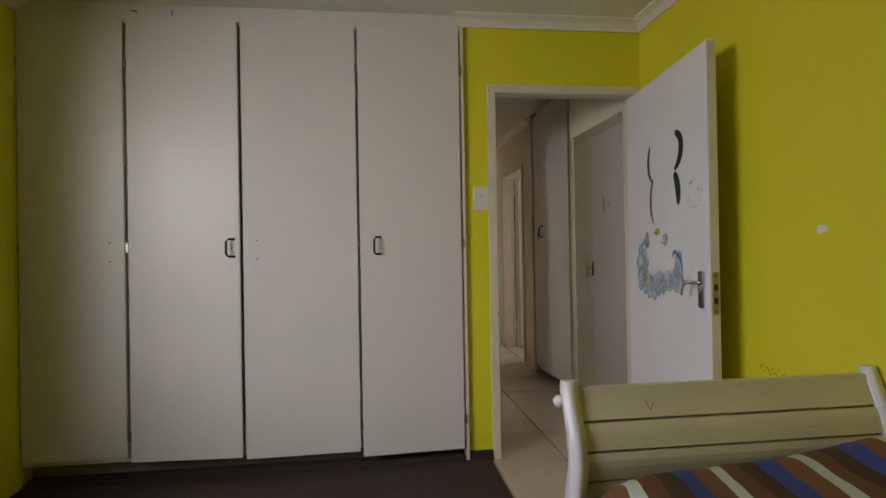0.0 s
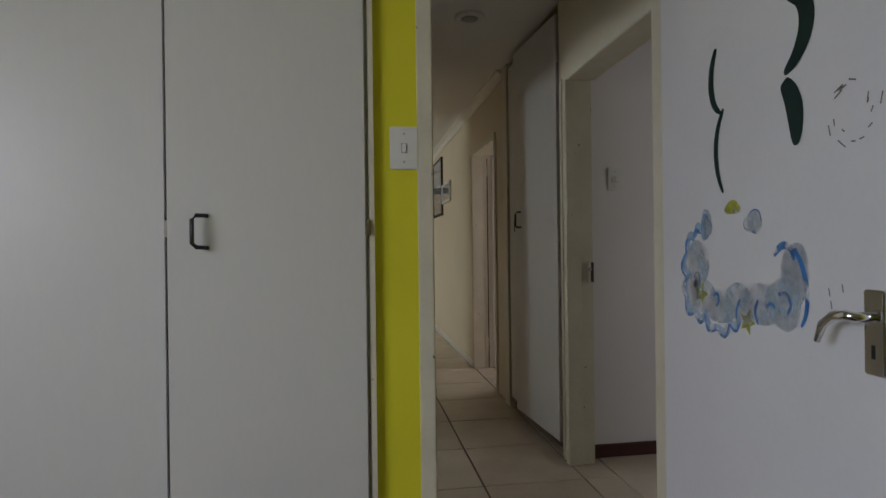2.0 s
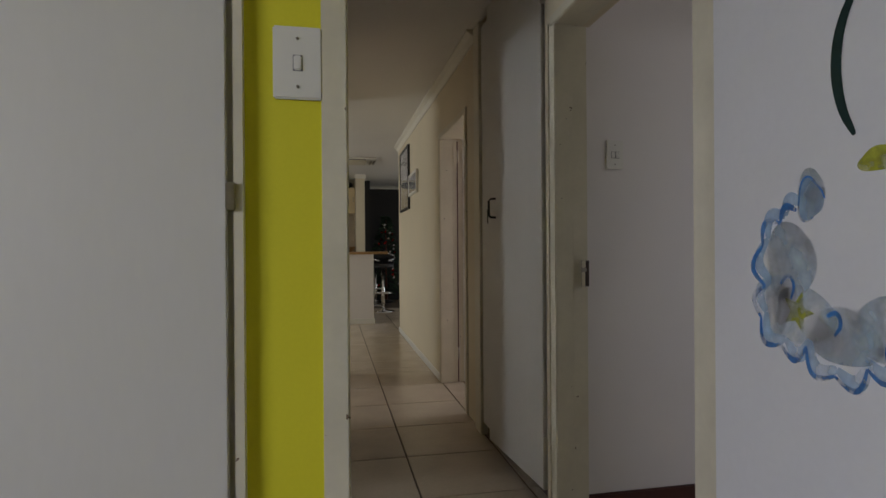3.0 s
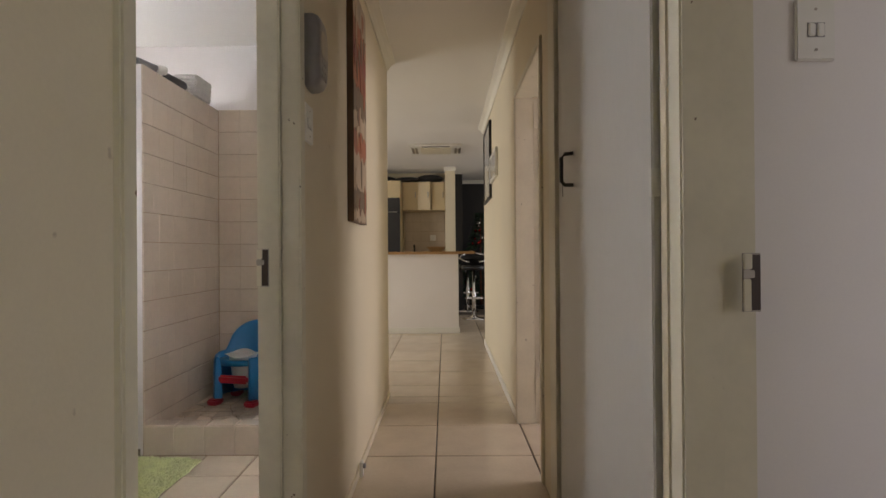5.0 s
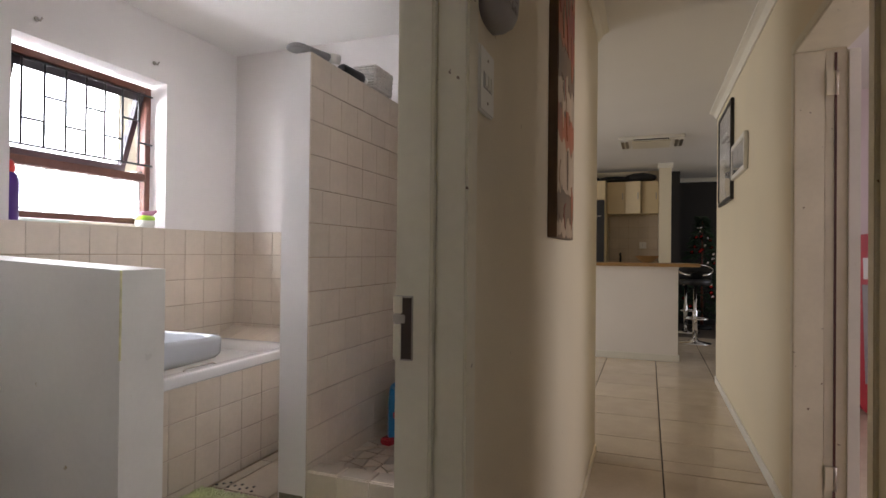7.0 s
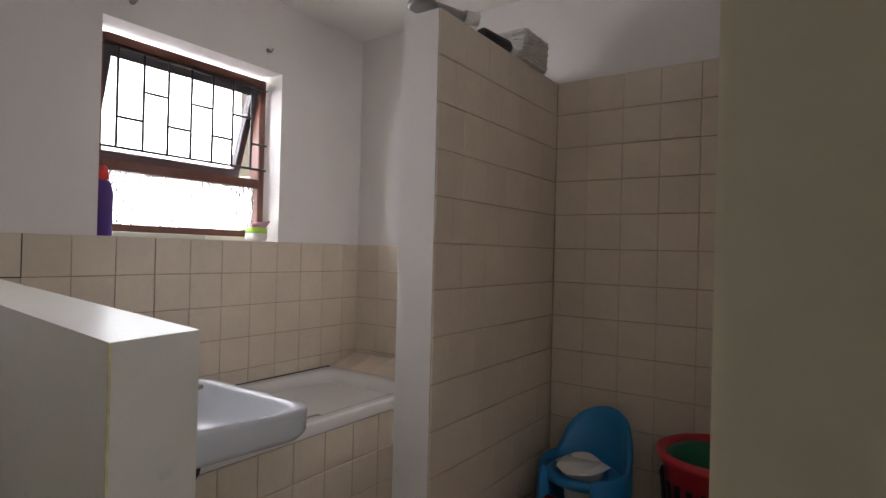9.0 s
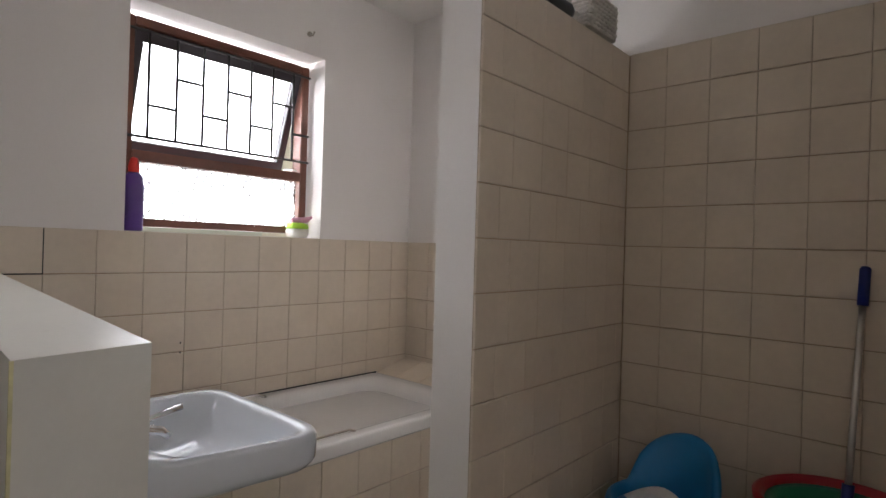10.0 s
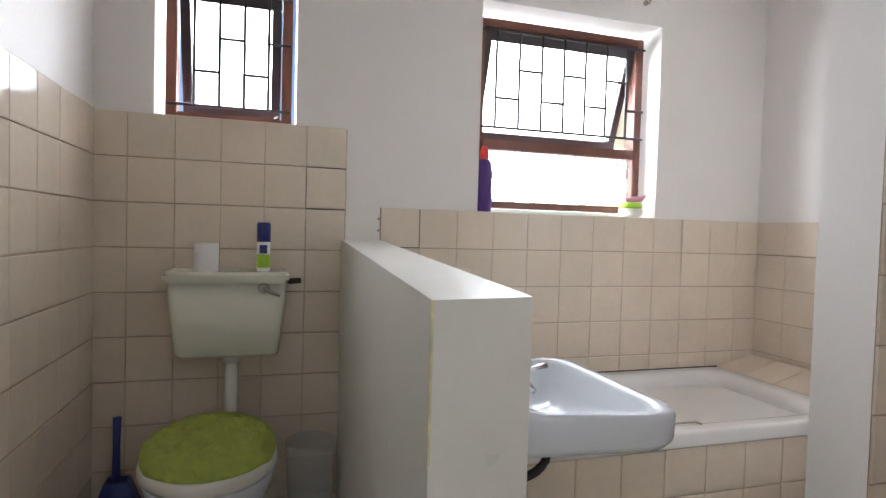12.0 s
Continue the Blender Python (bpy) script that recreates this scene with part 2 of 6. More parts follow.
def pebbled(m, scale):
    """Figured glass: rounded cells pressed into one face, slightly uneven in thickness."""
    n, link = m.node_tree.nodes, m.node_tree.links.new
    b = n["Principled BSDF"]
    geo, cells, bp, rng_ = n.new("ShaderNodeNewGeometry"), n.new("ShaderNodeTexVoronoi"), n.new("ShaderNodeBump"), n.new("ShaderNodeMapRange")
    cells.inputs["Scale"].default_value = scale
    link(geo.outputs["Position"], cells.inputs["Vector"])
    bp.inputs["Strength"].default_value, bp.inputs["Distance"].default_value = 1.0, 0.012
    link(cells.outputs["Distance"], bp.inputs["Height"])
    link(bp.outputs["Normal"], b.inputs["Normal"])
    link(cells.outputs["Distance"], rng_.inputs["Value"])
    rng_.inputs["From Min"].default_value, rng_.inputs["From Max"].default_value = 0.25, 0.85
    mix = n.new("ShaderNodeMix")
    mix.data_type = 'RGBA'
    mix.inputs["A"].default_value, mix.inputs["B"].default_value = (0.98, 1.0, 0.99, 1), (0.62, 0.70, 0.64, 1)
    link(rng_.outputs["Result"], mix.inputs["Factor"])
    link(mix.outputs["Result"], b.inputs["Base Color"])


pebbled(FROST, 85)


def duvet_material():
    m = bpy.data.materials.new("striped_duvet")
    m.use_nodes = True
    t = m.node_tree
    n, link = t.nodes, t.links.new
    b = n["Principled BSDF"]
    geo, sep = n.new("ShaderNodeNewGeometry"), n.new("ShaderNodeSeparateXYZ")
    link(geo.outputs["Position"], sep.inputs[0])
    wob = n.new("ShaderNodeTexNoise")
    wob.inputs["Scale"].default_value = 2.2
    link(geo.outputs["Position"], wob.inputs["Vector"])
    a = n.new("ShaderNodeMath")
    a.operation = 'MULTIPLY_ADD'
    link(wob.outputs["Fac"], a.inputs[0])
    a.inputs[1].default_value = 0.07
    link(sep.outputs["X"], a.inputs[2])
    sl = n.new("ShaderNodeMath")
    sl.operation = 'MULTIPLY_ADD'
    link(sep.outputs["Y"], sl.inputs[0])
    sl.inputs[1].default_value = -0.25
    link(a.outputs[0], sl.inputs[2])
    k = n.new("ShaderNodeMath")
    k.operation = 'MULTIPLY'
    link(sl.outputs[0], k.inputs[0])
    k.inputs[1].default_value = 1 / 0.235
    fr = n.new("ShaderNodeMath")
    fr.operation = 'FRACT'
    link(k.outputs[0], fr.inputs[0])
    ramp = n.new("ShaderNodeValToRGB")
    ramp.color_ramp.interpolation = 'CONSTANT'
    e = ramp.color_ramp.elements
    e[0].position, e[0].color = 0.0, (0.060, 0.026, 0.015, 1)
    e[1].position, e[1].color = 0.20, (0.040, 0.062, 0.27, 1)
    for pos, col in ((0.42, (0.18, 0.080, 0.033)), (0.66, (0.50, 0.55, 0.50)), (0.80, (0.13, 0.055, 0.026))):
        x = e.new(pos)
        x.color = (*col, 1)
    link(fr.outputs[0], ramp.inputs[0])
    link(ramp.outputs["Color"], b.inputs["Base Color"])
    b.inputs["Roughness"].default_value = 0.9
    weave = n.new("ShaderNodeTexNoise")
    weave.inputs["Scale"].default_value = 300
    link(geo.outputs["Position"], weave.inputs["Vector"])
    bp = n.new("ShaderNodeBump")
    bp.inputs["Strength"].default_value, bp.inputs["Distance"].default_value = 0.4, 0.003
    link(weave.outputs["Fac"], bp.inputs["Height"])
    link(bp.outputs["Normal"], b.inputs["Normal"])
    return m


DUVET = duvet_material()


# ---- building helpers ----
def box(x0, x1, y0, y1, z0, z1, bm=None, bevel=0.0):
    bm = bm or bmesh.new()
    m = Matrix.LocRotScale(((x0 + x1) / 2, (y0 + y1) / 2, (z0 + z1) / 2), None, (abs(x1 - x0), abs(y1 - y0), abs(z1 - z0)))
    r = bmesh.ops.create_cube(bm, size=1.0, matrix=m)
    if bevel:
        vs = set(r["verts"])
        es = [e for e in bm.edges if e.verts[0] in vs and e.verts[1] in vs]
        bmesh.ops.bevel(bm, geom=es, offset=bevel, segments=2, affect='EDGES')
    return bm


def tube(points, r, bm=None, seg=10, caps=True):
    """A round rod along a line of points; r is one radius or one for each point."""
    bm = bm or bmesh.new()
    pts = [Vector(p) for p in points]
    rad = r if isinstance(r, (list, tuple)) else [r] * len(pts)
    rings = []
    for i, p in enumerate(pts):
        d = (pts[min(i + 1, len(pts) - 1)] - pts[max(i - 1, 0)]).normalized()
        u = d.cross(Vector((0, 0, 1)) if abs(d.z) < 0.9 else Vector((1, 0, 0))).normalized()
        w = d.cross(u)
        rings.append([bm.verts.new(p + rad[i] * (math.cos(a) * u + math.sin(a) * w)) for a in [2 * math.pi * k / seg for k in range(seg)]])
    for a, b in zip(rings, rings[1:]):
        for k in range(seg):
            f = bm.faces.new((a[k], a[(k + 1) % seg], b[(k + 1) % seg], b[k]))
            f.smooth = True
    if caps:
        bm.faces.new(rings[0]), bm.faces.new(rings[-1][::-1])
    return bm


def lathe(profile, centre, bm=None, seg=28, sx=1.0, sy=1.0):
    """Turns (radius, height) pairs round the upright through centre."""
    bm = bm or bmesh.new()
    cx, cy, cz = centre
    rings = []
    for r, z in profile:
        rings.append([bm.verts.new((cx + sx * r * math.cos(2 * math.pi * k / seg), cy + sy * r * math.sin(2 * math.pi * k / seg), cz + z)) for k in range(seg)])
    for a, b in zip(rings, rings[1:]):
        for k in range(seg):
            f = bm.faces.new((a[k], a[(k + 1) % seg], b[(k + 1) % seg], b[k]))
            f.smooth = True
    bm.faces.new(rings[0][::-1]), bm.faces.new(rings[-1])
    return bm


def loft(rings, bm=None, close=True):
    """Skins rings of equally many points."""
    bm = bm or bmesh.new()
    vs = [[bm.verts.new(p) for p in ring] for ring in rings]
    n = len(vs[0])
    for a, b in zip(vs, vs[1:]):
        for k in range(n):
            f = bm.faces.new((a[k], a[(k + 1) % n], b[(k + 1) % n], b[k]))
            f.smooth = True
    if close:
        bm.faces.new(vs[0][::-1]), bm.faces.new(vs[-1])
    return bm


def slab(poly, thick, place, bm=None):
    """A flat shape of outline poly (2D) with a thickness; place maps (u, v, w) to a point."""
    bm = bm or bmesh.new()
    a = [bm.verts.new(place(u, v, 0)) for u, v in poly]
    b = [bm.verts.new(place(u, v, thick)) for u, v in poly]
    n = len(poly)
    bm.faces.new(a[::-1]), bm.faces.new(b)
    for k in range(n):
        bm.faces.new((a[k], a[(k + 1) % n], b[(k + 1) % n], b[k]))
    return bm


def made(name, bm, mat, parent=None, sides=None):
    """Links a bmesh as one mesh object. sides: materials for the faces that look along an axis, such as {'-y': YELLOW}."""
    bmesh.ops.recalc_face_normals(bm, faces=bm.faces)
    me = bpy.data.meshes.new(name)
    me.materials.append(mat)
    if sides:
        bm.normal_update()
        for key, extra in sides.items():
            me.materials.append(extra)
            d = Vector([(1 if key[0] == '+' else -1) if c == key[1] else 0 for c in "xyz"])
            for f in bm.faces:
                if f.normal.dot(d) > 0.9:
                    f.material_index = len(me.materials) - 1
    bm.to_mesh(me)
    bm.free()
    ob = new(name, me)
    if parent:
        ob.parent = parent
    return ob


def part(name, bm, mat, parent, label=""):
    return tagged(made(name, bm, mat, parent), label)


def structure(name, bm, mat, label, category, sides=None):
    return tagged(made(name, bm, mat, None, sides), label, category, kind="structure")


def thing(name, place, label, category, group="", turn=0.0):
    ob = new(name)
    ob.empty_display_size = 0.1
    ob.matrix_basis = pose(*place, 0, 0, turn)
    return tagged(ob, label, category, group)


def wall(axis, a0, a1, u0, u1, z0, z1, holes=()):
    """A wall of thickness a0..a1 along the other axis from u0 to u1, with openings (u0, u1, z0, z1) through it."""
    bm = bmesh.new()

    def block(p, q, lo, hi):
        if q - p > 1e-4 and hi - lo > 1e-4:
            box(a0, a1, p, q, lo, hi, bm) if axis == "x" else box(p, q, a0, a1, lo, hi, bm)
    at = u0
    for h0, h1, lo, hi in sorted(holes):
        block(at, h0, z0, z1), block(h0, h1, z0, lo), block(h0, h1, hi, z1)
        at = h1
    block(at, u1, z0, z1)
    return bm


H = 2.45
# ---- large structure ----
# the bedroom
structure("wall_south", wall("y", -0.12, 0.10, -1.55, 2.0, 0, H + 0.1), YELLOW, "lime yellow painted bedroom wall behind the bed", "wall")
structure("wall_west", wall("x", -1.55, -1.41, -0.12, 5.9, 0, H + 0.1, [(2.2, 3.95, 0.9, 2.1)]), YELLOW, "lime yellow painted bedroom wall with a window opening", "wall")
wall_east = structure("wall_east", wall("x", 1.88, 2.06, -0.12, 5.14, 0, H + 0.1), YELLOW, "lime yellow painted bedroom wall with scuffs", "wall", {"+x": WHITE_WALL})
structure("wall_north", wall("y", 5.03, 5.16, 0.83, 1.88, 0, H + 0.1, [(0.985, 1.862, -0.01, 2.065)]), CREAM, "lime yellow wall round the bedroom doorway", "wall", {"-y": YELLOW})
structure("wall_wardrobe_side", box(0.83, 0.985, 5.16, 5.62, 0, H + 0.1), CREAM, "plastered wall end beside the built-in wardrobe", "wall")
structure("wall_wardrobe_back", wall("y", 5.62, 5.75, -1.55, 0.88, 0, H + 0.1), WHITE_WALL, "plastered wall behind the built-in wardrobe", "wall")
structure("ceiling_bedroom", box(-1.41, 1.88, 0.10, 5.62, H, H + 0.1), CEILING, "white painted board bedroom ceiling", "ceiling")

# the passage
passage_west = structure("wall_passage_west", wall("x", 0.915, 1.015, 5.16, 9.12, 0, H + 0.1, [(5.765, 6.66, -0.01, 2.06)]), CREAM, "cream painted passage wall with the bathroom doorway", "wall", {"-x": WHITE_WALL})
passage_east = structure("wall_passage_east", wall("x", 1.88, 2.06, 5.14, 11.36, 0, H + 0.1, [(5.165, 6.165, -0.01, 2.03), (6.19, 7.30, -0.01, H + 0.05), (7.58, 8.48, -0.01, 2.03)]), CREAM, "cream painted passage wall with two doorways", "wall", {"+x": LILAC})
structure("ceiling_passage", box(1.015, 1.88, 5.16, 9.12, H, H + 0.1), CEILING, "white painted passage ceiling", "ceiling")

# the bathroom
bath_floor_z = 0.05
window_wall = structure("wall_bathroom_window", wall("x", -1.52, -1.30, 5.9, 8.90, 0, H + 0.1, [(6.21, 6.67, 1.554, 2.10), (7.37, 8.20, 1.27, 2.10)]), WHITE_WALL, "white painted bathroom wall with two windows", "wall")
south_wall = structure("wall_bathroom_south", box(-1.30, -0.05, 5.75, 6.03, 0, H + 0.1), WHITE_WALL, "white bathroom wall tiled to shoulder height", "wall")
structure("wall_bathroom_entry", box(-0.05, 0.90, 5.62, 5.74, 0, H + 0.1), WHITE_WALL, "white painted wall beside the bathroom door", "wall")
back_wall = structure("wall_bathroom_back", box(-1.30, 0.915, 8.77, 8.90, 0, H + 0.1), WHITE_WALL, "white painted bathroom wall with tiled lower part", "wall")
shower_side = structure("wall_shower_side", loft([[(0.876, 8.77, zz), (0.910, 7.83, zz), (0.916, 7.83, zz), (0.916, 8.77, zz)] for zz in (0.05, 2.02)]), GROUT, "grouted backing of the shower side wall", "wall")
structure("ceiling_bathroom", box(-1.30, 0.90, 5.74, 8.77, H, H + 0.1), CEILING, "white painted bathroom ceiling", "ceiling")

# rooms seen through doorways
structure("wall_room_two", box(1.985, 4.4, 6.16, 6.30, 0, H + 0.1), WHITE_WALL, "white painted wall of the second bedroom", "wall", {"+y": LILAC})
structure("wall_room_two_far", wall("x", 4.25, 4.4, 2.9, 11.2, 0, H + 0.1, [(3.9, 5.3, 0.9, 2.1), (7.3, 8.7, 0.9, 2.1)]), WHITE_WALL, "white wall with bedroom windows", "wall")
structure("wall_room_two_near", box(2.06, 4.25, 2.9, 3.04, 0, H + 0.1), WHITE_WALL, "white painted end wall of the second bedroom", "wall")
structure("wall_room_three", box(2.06, 4.25, 10.90, 11.05, 0, H + 0.1), LILAC, "pale lilac wall of the third bedroom", "wall")
structure("ceiling_rooms", box(2.06, 4.4, 2.9, 11.05, H - 0.006, H + 0.094), CEILING, "white ceiling of the side bedrooms", "ceiling")

# the living and kitchen space
structure("wall_living_south", box(-3.2, 0.90, 9.0, 9.12, 0, H + 0.1), CREAM, "cream living room wall", "wall")
structure("wall_living_west", wall("x", -3.2, -3.05, 9.12, 16.6, 0, H + 0.1, [(9.9, 12.1, 0.8, 2.2)]), CREAM, "cream living room wall with a wide window", "wall")
structure("wall_kitchen_back", box(-3.05, 1.62, 14.9, 15.05, 0, H + 0.1), CREAM, "cream kitchen wall behind the cabinets", "wall")
structure("wall_pillar", box(1.44, 1.60, 14.25, 14.9, 0, H), CREAM, "cream painted pillar at the end of the kitchen", "wall")
structure("wall_dark", box(1.62, 5.2, 16.0, 16.15, 0, H + 0.1), DARK_WALL, "near-black wall behind the decorated tree", "wall")
structure("wall_dining_side", box(1.60, 1.75, 15.05, 16.0, 0, H + 0.1), DARK_WALL, "near-black return of the dining wall", "wall")
# out of view; its window opening is added to go with the dining lamp
structure("wall_dining_east", wall("x", 5.05, 5.2, 11.36, 16.0, 0, H + 0.1, [(12.6, 14.2, 0.9, 2.1)]), CREAM, "unseen cream dining room wall with an added window opening", "wall")
structure("wall_dining_south", box(2.06, 5.2, 11.24, 11.36, 0, H + 0.1), CREAM, "cream dining room wall", "wall")
structure("ceiling_living", box(-3.05, 5.05, 9.12, 16.0, H, H + 0.1), CEILING, "white painted living room ceiling", "ceiling")

# ground outside
structure("ground", box(-400, 400, -400, 400, -0.45, -0.30), GRASS, "dry garden ground round the house", "ground")

# floors
floor = structure("floor", box(0.88, 2.06, 4.2, 9.12, -0.12, -0.008), GROUT_DARK, "beige ceramic floor tiles with dark joints", "floor")
structure("floor_bedroom", wall("y", -0.12, 5.75, -1.55, 2.06, -0.12, -0.014), GROUT_DARK, "tiled bedroom floor under a brown carpet", "floor")
structure("floor_side_rooms", box(2.06, 4.4, 2.9, 11.05, -0.12, 0.004), FLOOR_TILE, "beige tiled floor of the side bedrooms", "floor")
living_floor = structure("floor_living", box(-3.2, 5.2, 9.12, 16.1, -0.12, -0.008), GROUT_DARK, "beige ceramic living room floor tiles", "floor")
bath_floor = structure("floor_bathroom", box(-1.52, 1.0, 5.62, 8.90, -0.12, bath_floor_z - 0.008), GROUT_DARK, "beige ceramic bathroom floor tiles", "floor")
structure("floor_shower", box(-0.09, 0.90, 7.93, 8.77, bath_floor_z, 0.135), GROUT, "grouted bed of the shower mosaic", "floor")

structure("carpet", box(-1.41, 0.965, 0.10, 5.03, -0.012, 0.012, bevel=0.004), CARPET, "dark brown short-pile carpet over the bedroom floor", "carpet")
structure("carpet_edge", box(-1.41, 0.826, 5.0, 5.096, 0.0, 0.036, bevel=0.014), CARPET, "carpet turned up against the wardrobe plinth", "carpet")


# ---- trim ----
def cornice(name, x0, y0, x1, y1, inward, drop=0.062, out=0.062):
    """A coved plaster moulding along the top of a wall, from one end to the other."""
    a, b = Vector((x0, y0, 0)), Vector((x1, y1, 0))
    n = Vector((*inward, 0))
    prof = [(0.0, 0.0), (0.0, -drop), (0.010, -drop), (0.014, -drop * 0.80), (0.030, -drop * 0.42), (out * 0.80, -0.015), (out, -0.011), (out, 0.0)]
    rings = [[p + n * o + Vector((0, 0, H + d)) for o, d in prof] for p in (a, b)]
    bm = loft(rings)
    for f in bm.faces:
        f.smooth = False
    return structure(name, bm, CORNICE, "coved white plaster cornice under the ceiling", "cornice")


cornice("cornice", 0.80, 5.026, 1.88, 5.026, (0, -1))
cornice("cornice", 1.88, 0.10, 1.88, 5.026, (-1, 0))
cornice("cornice", -1.41, 0.10, -1.41, 5.026, (1, 0))
cornice("cornice", 1.88, 7.31, 1.88, 11.36, (-1, 0))
cornice("cornice", 1.015, 5.16, 1.015, 9.12, (1, 0))
cornice("cornice", 1.75, 16.0, 5.05, 16.0, (0, -1))
cornice("cornice", 1.42, 14.23, 1.62, 14.23, (0, -1))

structure("baseboard", box(0.849, 0.980, 5.012, 5.03, 0, 0.055, bevel=0.003), DARK_SKIRT, "dark brown skirting under the yellow wall", "skirting")
structure("baseboard", box(2.06, 4.25, 10.882, 10.90, 0.004, 0.085, bevel=0.004), RED_SKIRT, "red-brown skirting in the lilac room", "skirting")
structure("baseboard", box(2.014, 2.623, 6.142, 6.16, 0, 0.072, bevel=0.004), RED_SKIRT, "red-brown skirting on the white wall", "skirting")
structure("baseboard", box(1.015, 1.024, 6.74, 9.12, 0, 0.045, bevel=0.002), CREAM, "low cream painted skirting in the passage", "skirting")
structure("baseboard", box(1.871, 1.88, 8.53, 11.36, 0, 0.060, bevel=0.002), GLOSS_WHITE, "low white painted skirting in the passage", "skirting")


def door_frame(name, axis, a0, a1, u0, u1, top, face=0.045, proud=0.012, far=0.032, label="cream painted steel door frame", mat=FRAME_PAINT):
    """A pressed steel frame lining an opening u0..u1 in a wall a0..a1: two jambs and a head, each with a rebate."""
    fr = thing(name, (0, 0, 0), label, "door frame")
    fr["kind"] = "structure"

    def piece(nm, p, q, lo, hi):
        bm = bmesh.new()
        mid = a0 + (a1 - a0) * 0.55
        for s0, s1, inset in ((a0 - proud, mid, 0.0), (mid, a1 + proud, 0.012)):
            if nm == "head":
                box(s0, s1, p, q, lo + inset, hi, bm, 0.004) if axis == "x" else box(p, q, s0, s1, lo + inset, hi, bm, 0.004)
            else:
                pp, qq = (p, q - inset) if p < (u0 + u1) / 2 else (p + inset, q)
                box(s0, s1, pp, qq, lo, hi, bm, 0.004) if axis == "x" else box(pp, qq, s0, s1, lo, hi, bm, 0.004)
        return part(nm, bm, mat, fr)
    piece("jamb", u0 - 0.032, u0 + 0.016, 0, top), piece("jamb", u1 - 0.016, u1 + far, 0, top)
    piece("head", u0 - 0.032, u1 + far, top, top + face)
    return fr


frame_bedroom = door_frame("door_frame_1", "y", 5.03, 5.16, 1.012, 1.841, 2.03)
frame_bath = door_frame("door_frame_2", "x", 0.919, 1.015, 5.783, 6.622, 2.03, far=0.052)
frame_two = door_frame("door_frame_3", "x", 1.88, 2.00, 5.192, 6.085, 2.00)
frame_three = door_frame("door_frame_4", "x", 1.88, 2.06, 7.60, 8.475, 2.00)


def strike(parent, x, y, z, label="dull steel strike plate"):
    """A worn strike let into the jamb's rebate: backing plate, dark mortice, two paint-spattered lips."""
    s = part("strike_plate", box(x - 0.016, x + 0.016, y - 0.0025, y + 0.002, z - 0.053, z + 0.053, bevel=0.0008), DULL_METAL, parent, label)
    part("latch_hole", box(x - 0.003, x + 0.0145, y - 0.0042, y + 0.001, z - 0.050, z + 0.050), DARK_SKIRT, s)
    part("lip", box(x - 0.0165, x - 0.003, y - 0.0075, y - 0.002, z - 0.052, z + 0.006, bevel=0.0015), FRAME_PAINT, s, "paint-spattered lower lip")
    part("lip", box(x - 0.0165, x - 0.001, y - 0.0075, y - 0.002, z + 0.024, z + 0.052, bevel=0.0015), FRAME_PAINT, s, "paint-spattered upper lip")
    part("keeper", box(x - 0.0175, x + 0.004, y - 0.006, y - 0.002, z + 0.008, z + 0.022, bevel=0.001), DULL_METAL, s)


strike(frame_bath, 0.924, 6.605, 1.020)
strike(frame_two, 1.988, 6.056, 1.003)


def hinge_on(parent, x, y, z):
    h = part("hinge", tube([(x, y, z - 0.05), (x, y, z + 0.05)], 0.008), DULL_METAL, parent, "painted steel butt hinge")
    part("hinge_leaf", box(x - 0.034, x, y - 0.004, y + 0.001, z - 0.048, z + 0.048), FRAME_PAINT, h)


# solid dark strip stands in for the shade between frame and door
part("hinge_gap_shade", box(2.012, 2.021, 8.4555, 8.4595, 0.012, 1.985), RED_SKIRT, frame_three, "dark brown strip standing for the shaded gap beside the open door")
for hz in (0.24, 1.86):
    hinge_on(frame_three, 2.018, 8.454, hz)


# ---- the bedroom's things ----
def bow_handle(parent, x, z0, z1, y, out, r=0.006, along="y"):
    """A bent rod handle standing off a door; along is the axis that it stands off on."""
    k = 0.012
    pts = [(0, z0), (out * 0.72, z0 + 0.001), (out, z0 + k), (out, z1 - k), (out * 0.72, z1 - 0.001), (0, z1)]
    line = [(x + 0.034 * (1 - o / out), y + o, z) if along == "y" else (x + o, y - 0.014 * (1 - o / out), z) for o, z in pts]
    h = part("handle", tube(line, r), BLACK_METAL, parent, "black bent-rod handle")
    return h


wardrobe = thing("built_in_wardrobe", (0, 0, 0), "cream painted built-in wardrobe with four tall slightly ajar doors", "wardrobe")
part("head_panel", box(-1.41, 0.83, 5.012, 5.04, 2.345, H - 0.002), CUPBOARD, wardrobe)
part("plinth", box(-1.41, 0.83, 5.10, 5.12, 0, 0.11), PLINTH, wardrobe, "scuffed recessed plinth, greyed for the shade under the doors")
part("bottom_panel", box(-1.41, 0.83, 5.02, 5.62, 0.11, 0.13), CUPBOARD, wardrobe)
for sx0, sx1 in ((-1.41, -1.372), (-0.925, -0.872), (-0.352, -0.308), (0.244, 0.298), (0.800, 0.83)):
    part("stile", box(sx0, sx1, 5.020, 5.045, 0.13, 2.345), CUPBOARD, wardrobe)
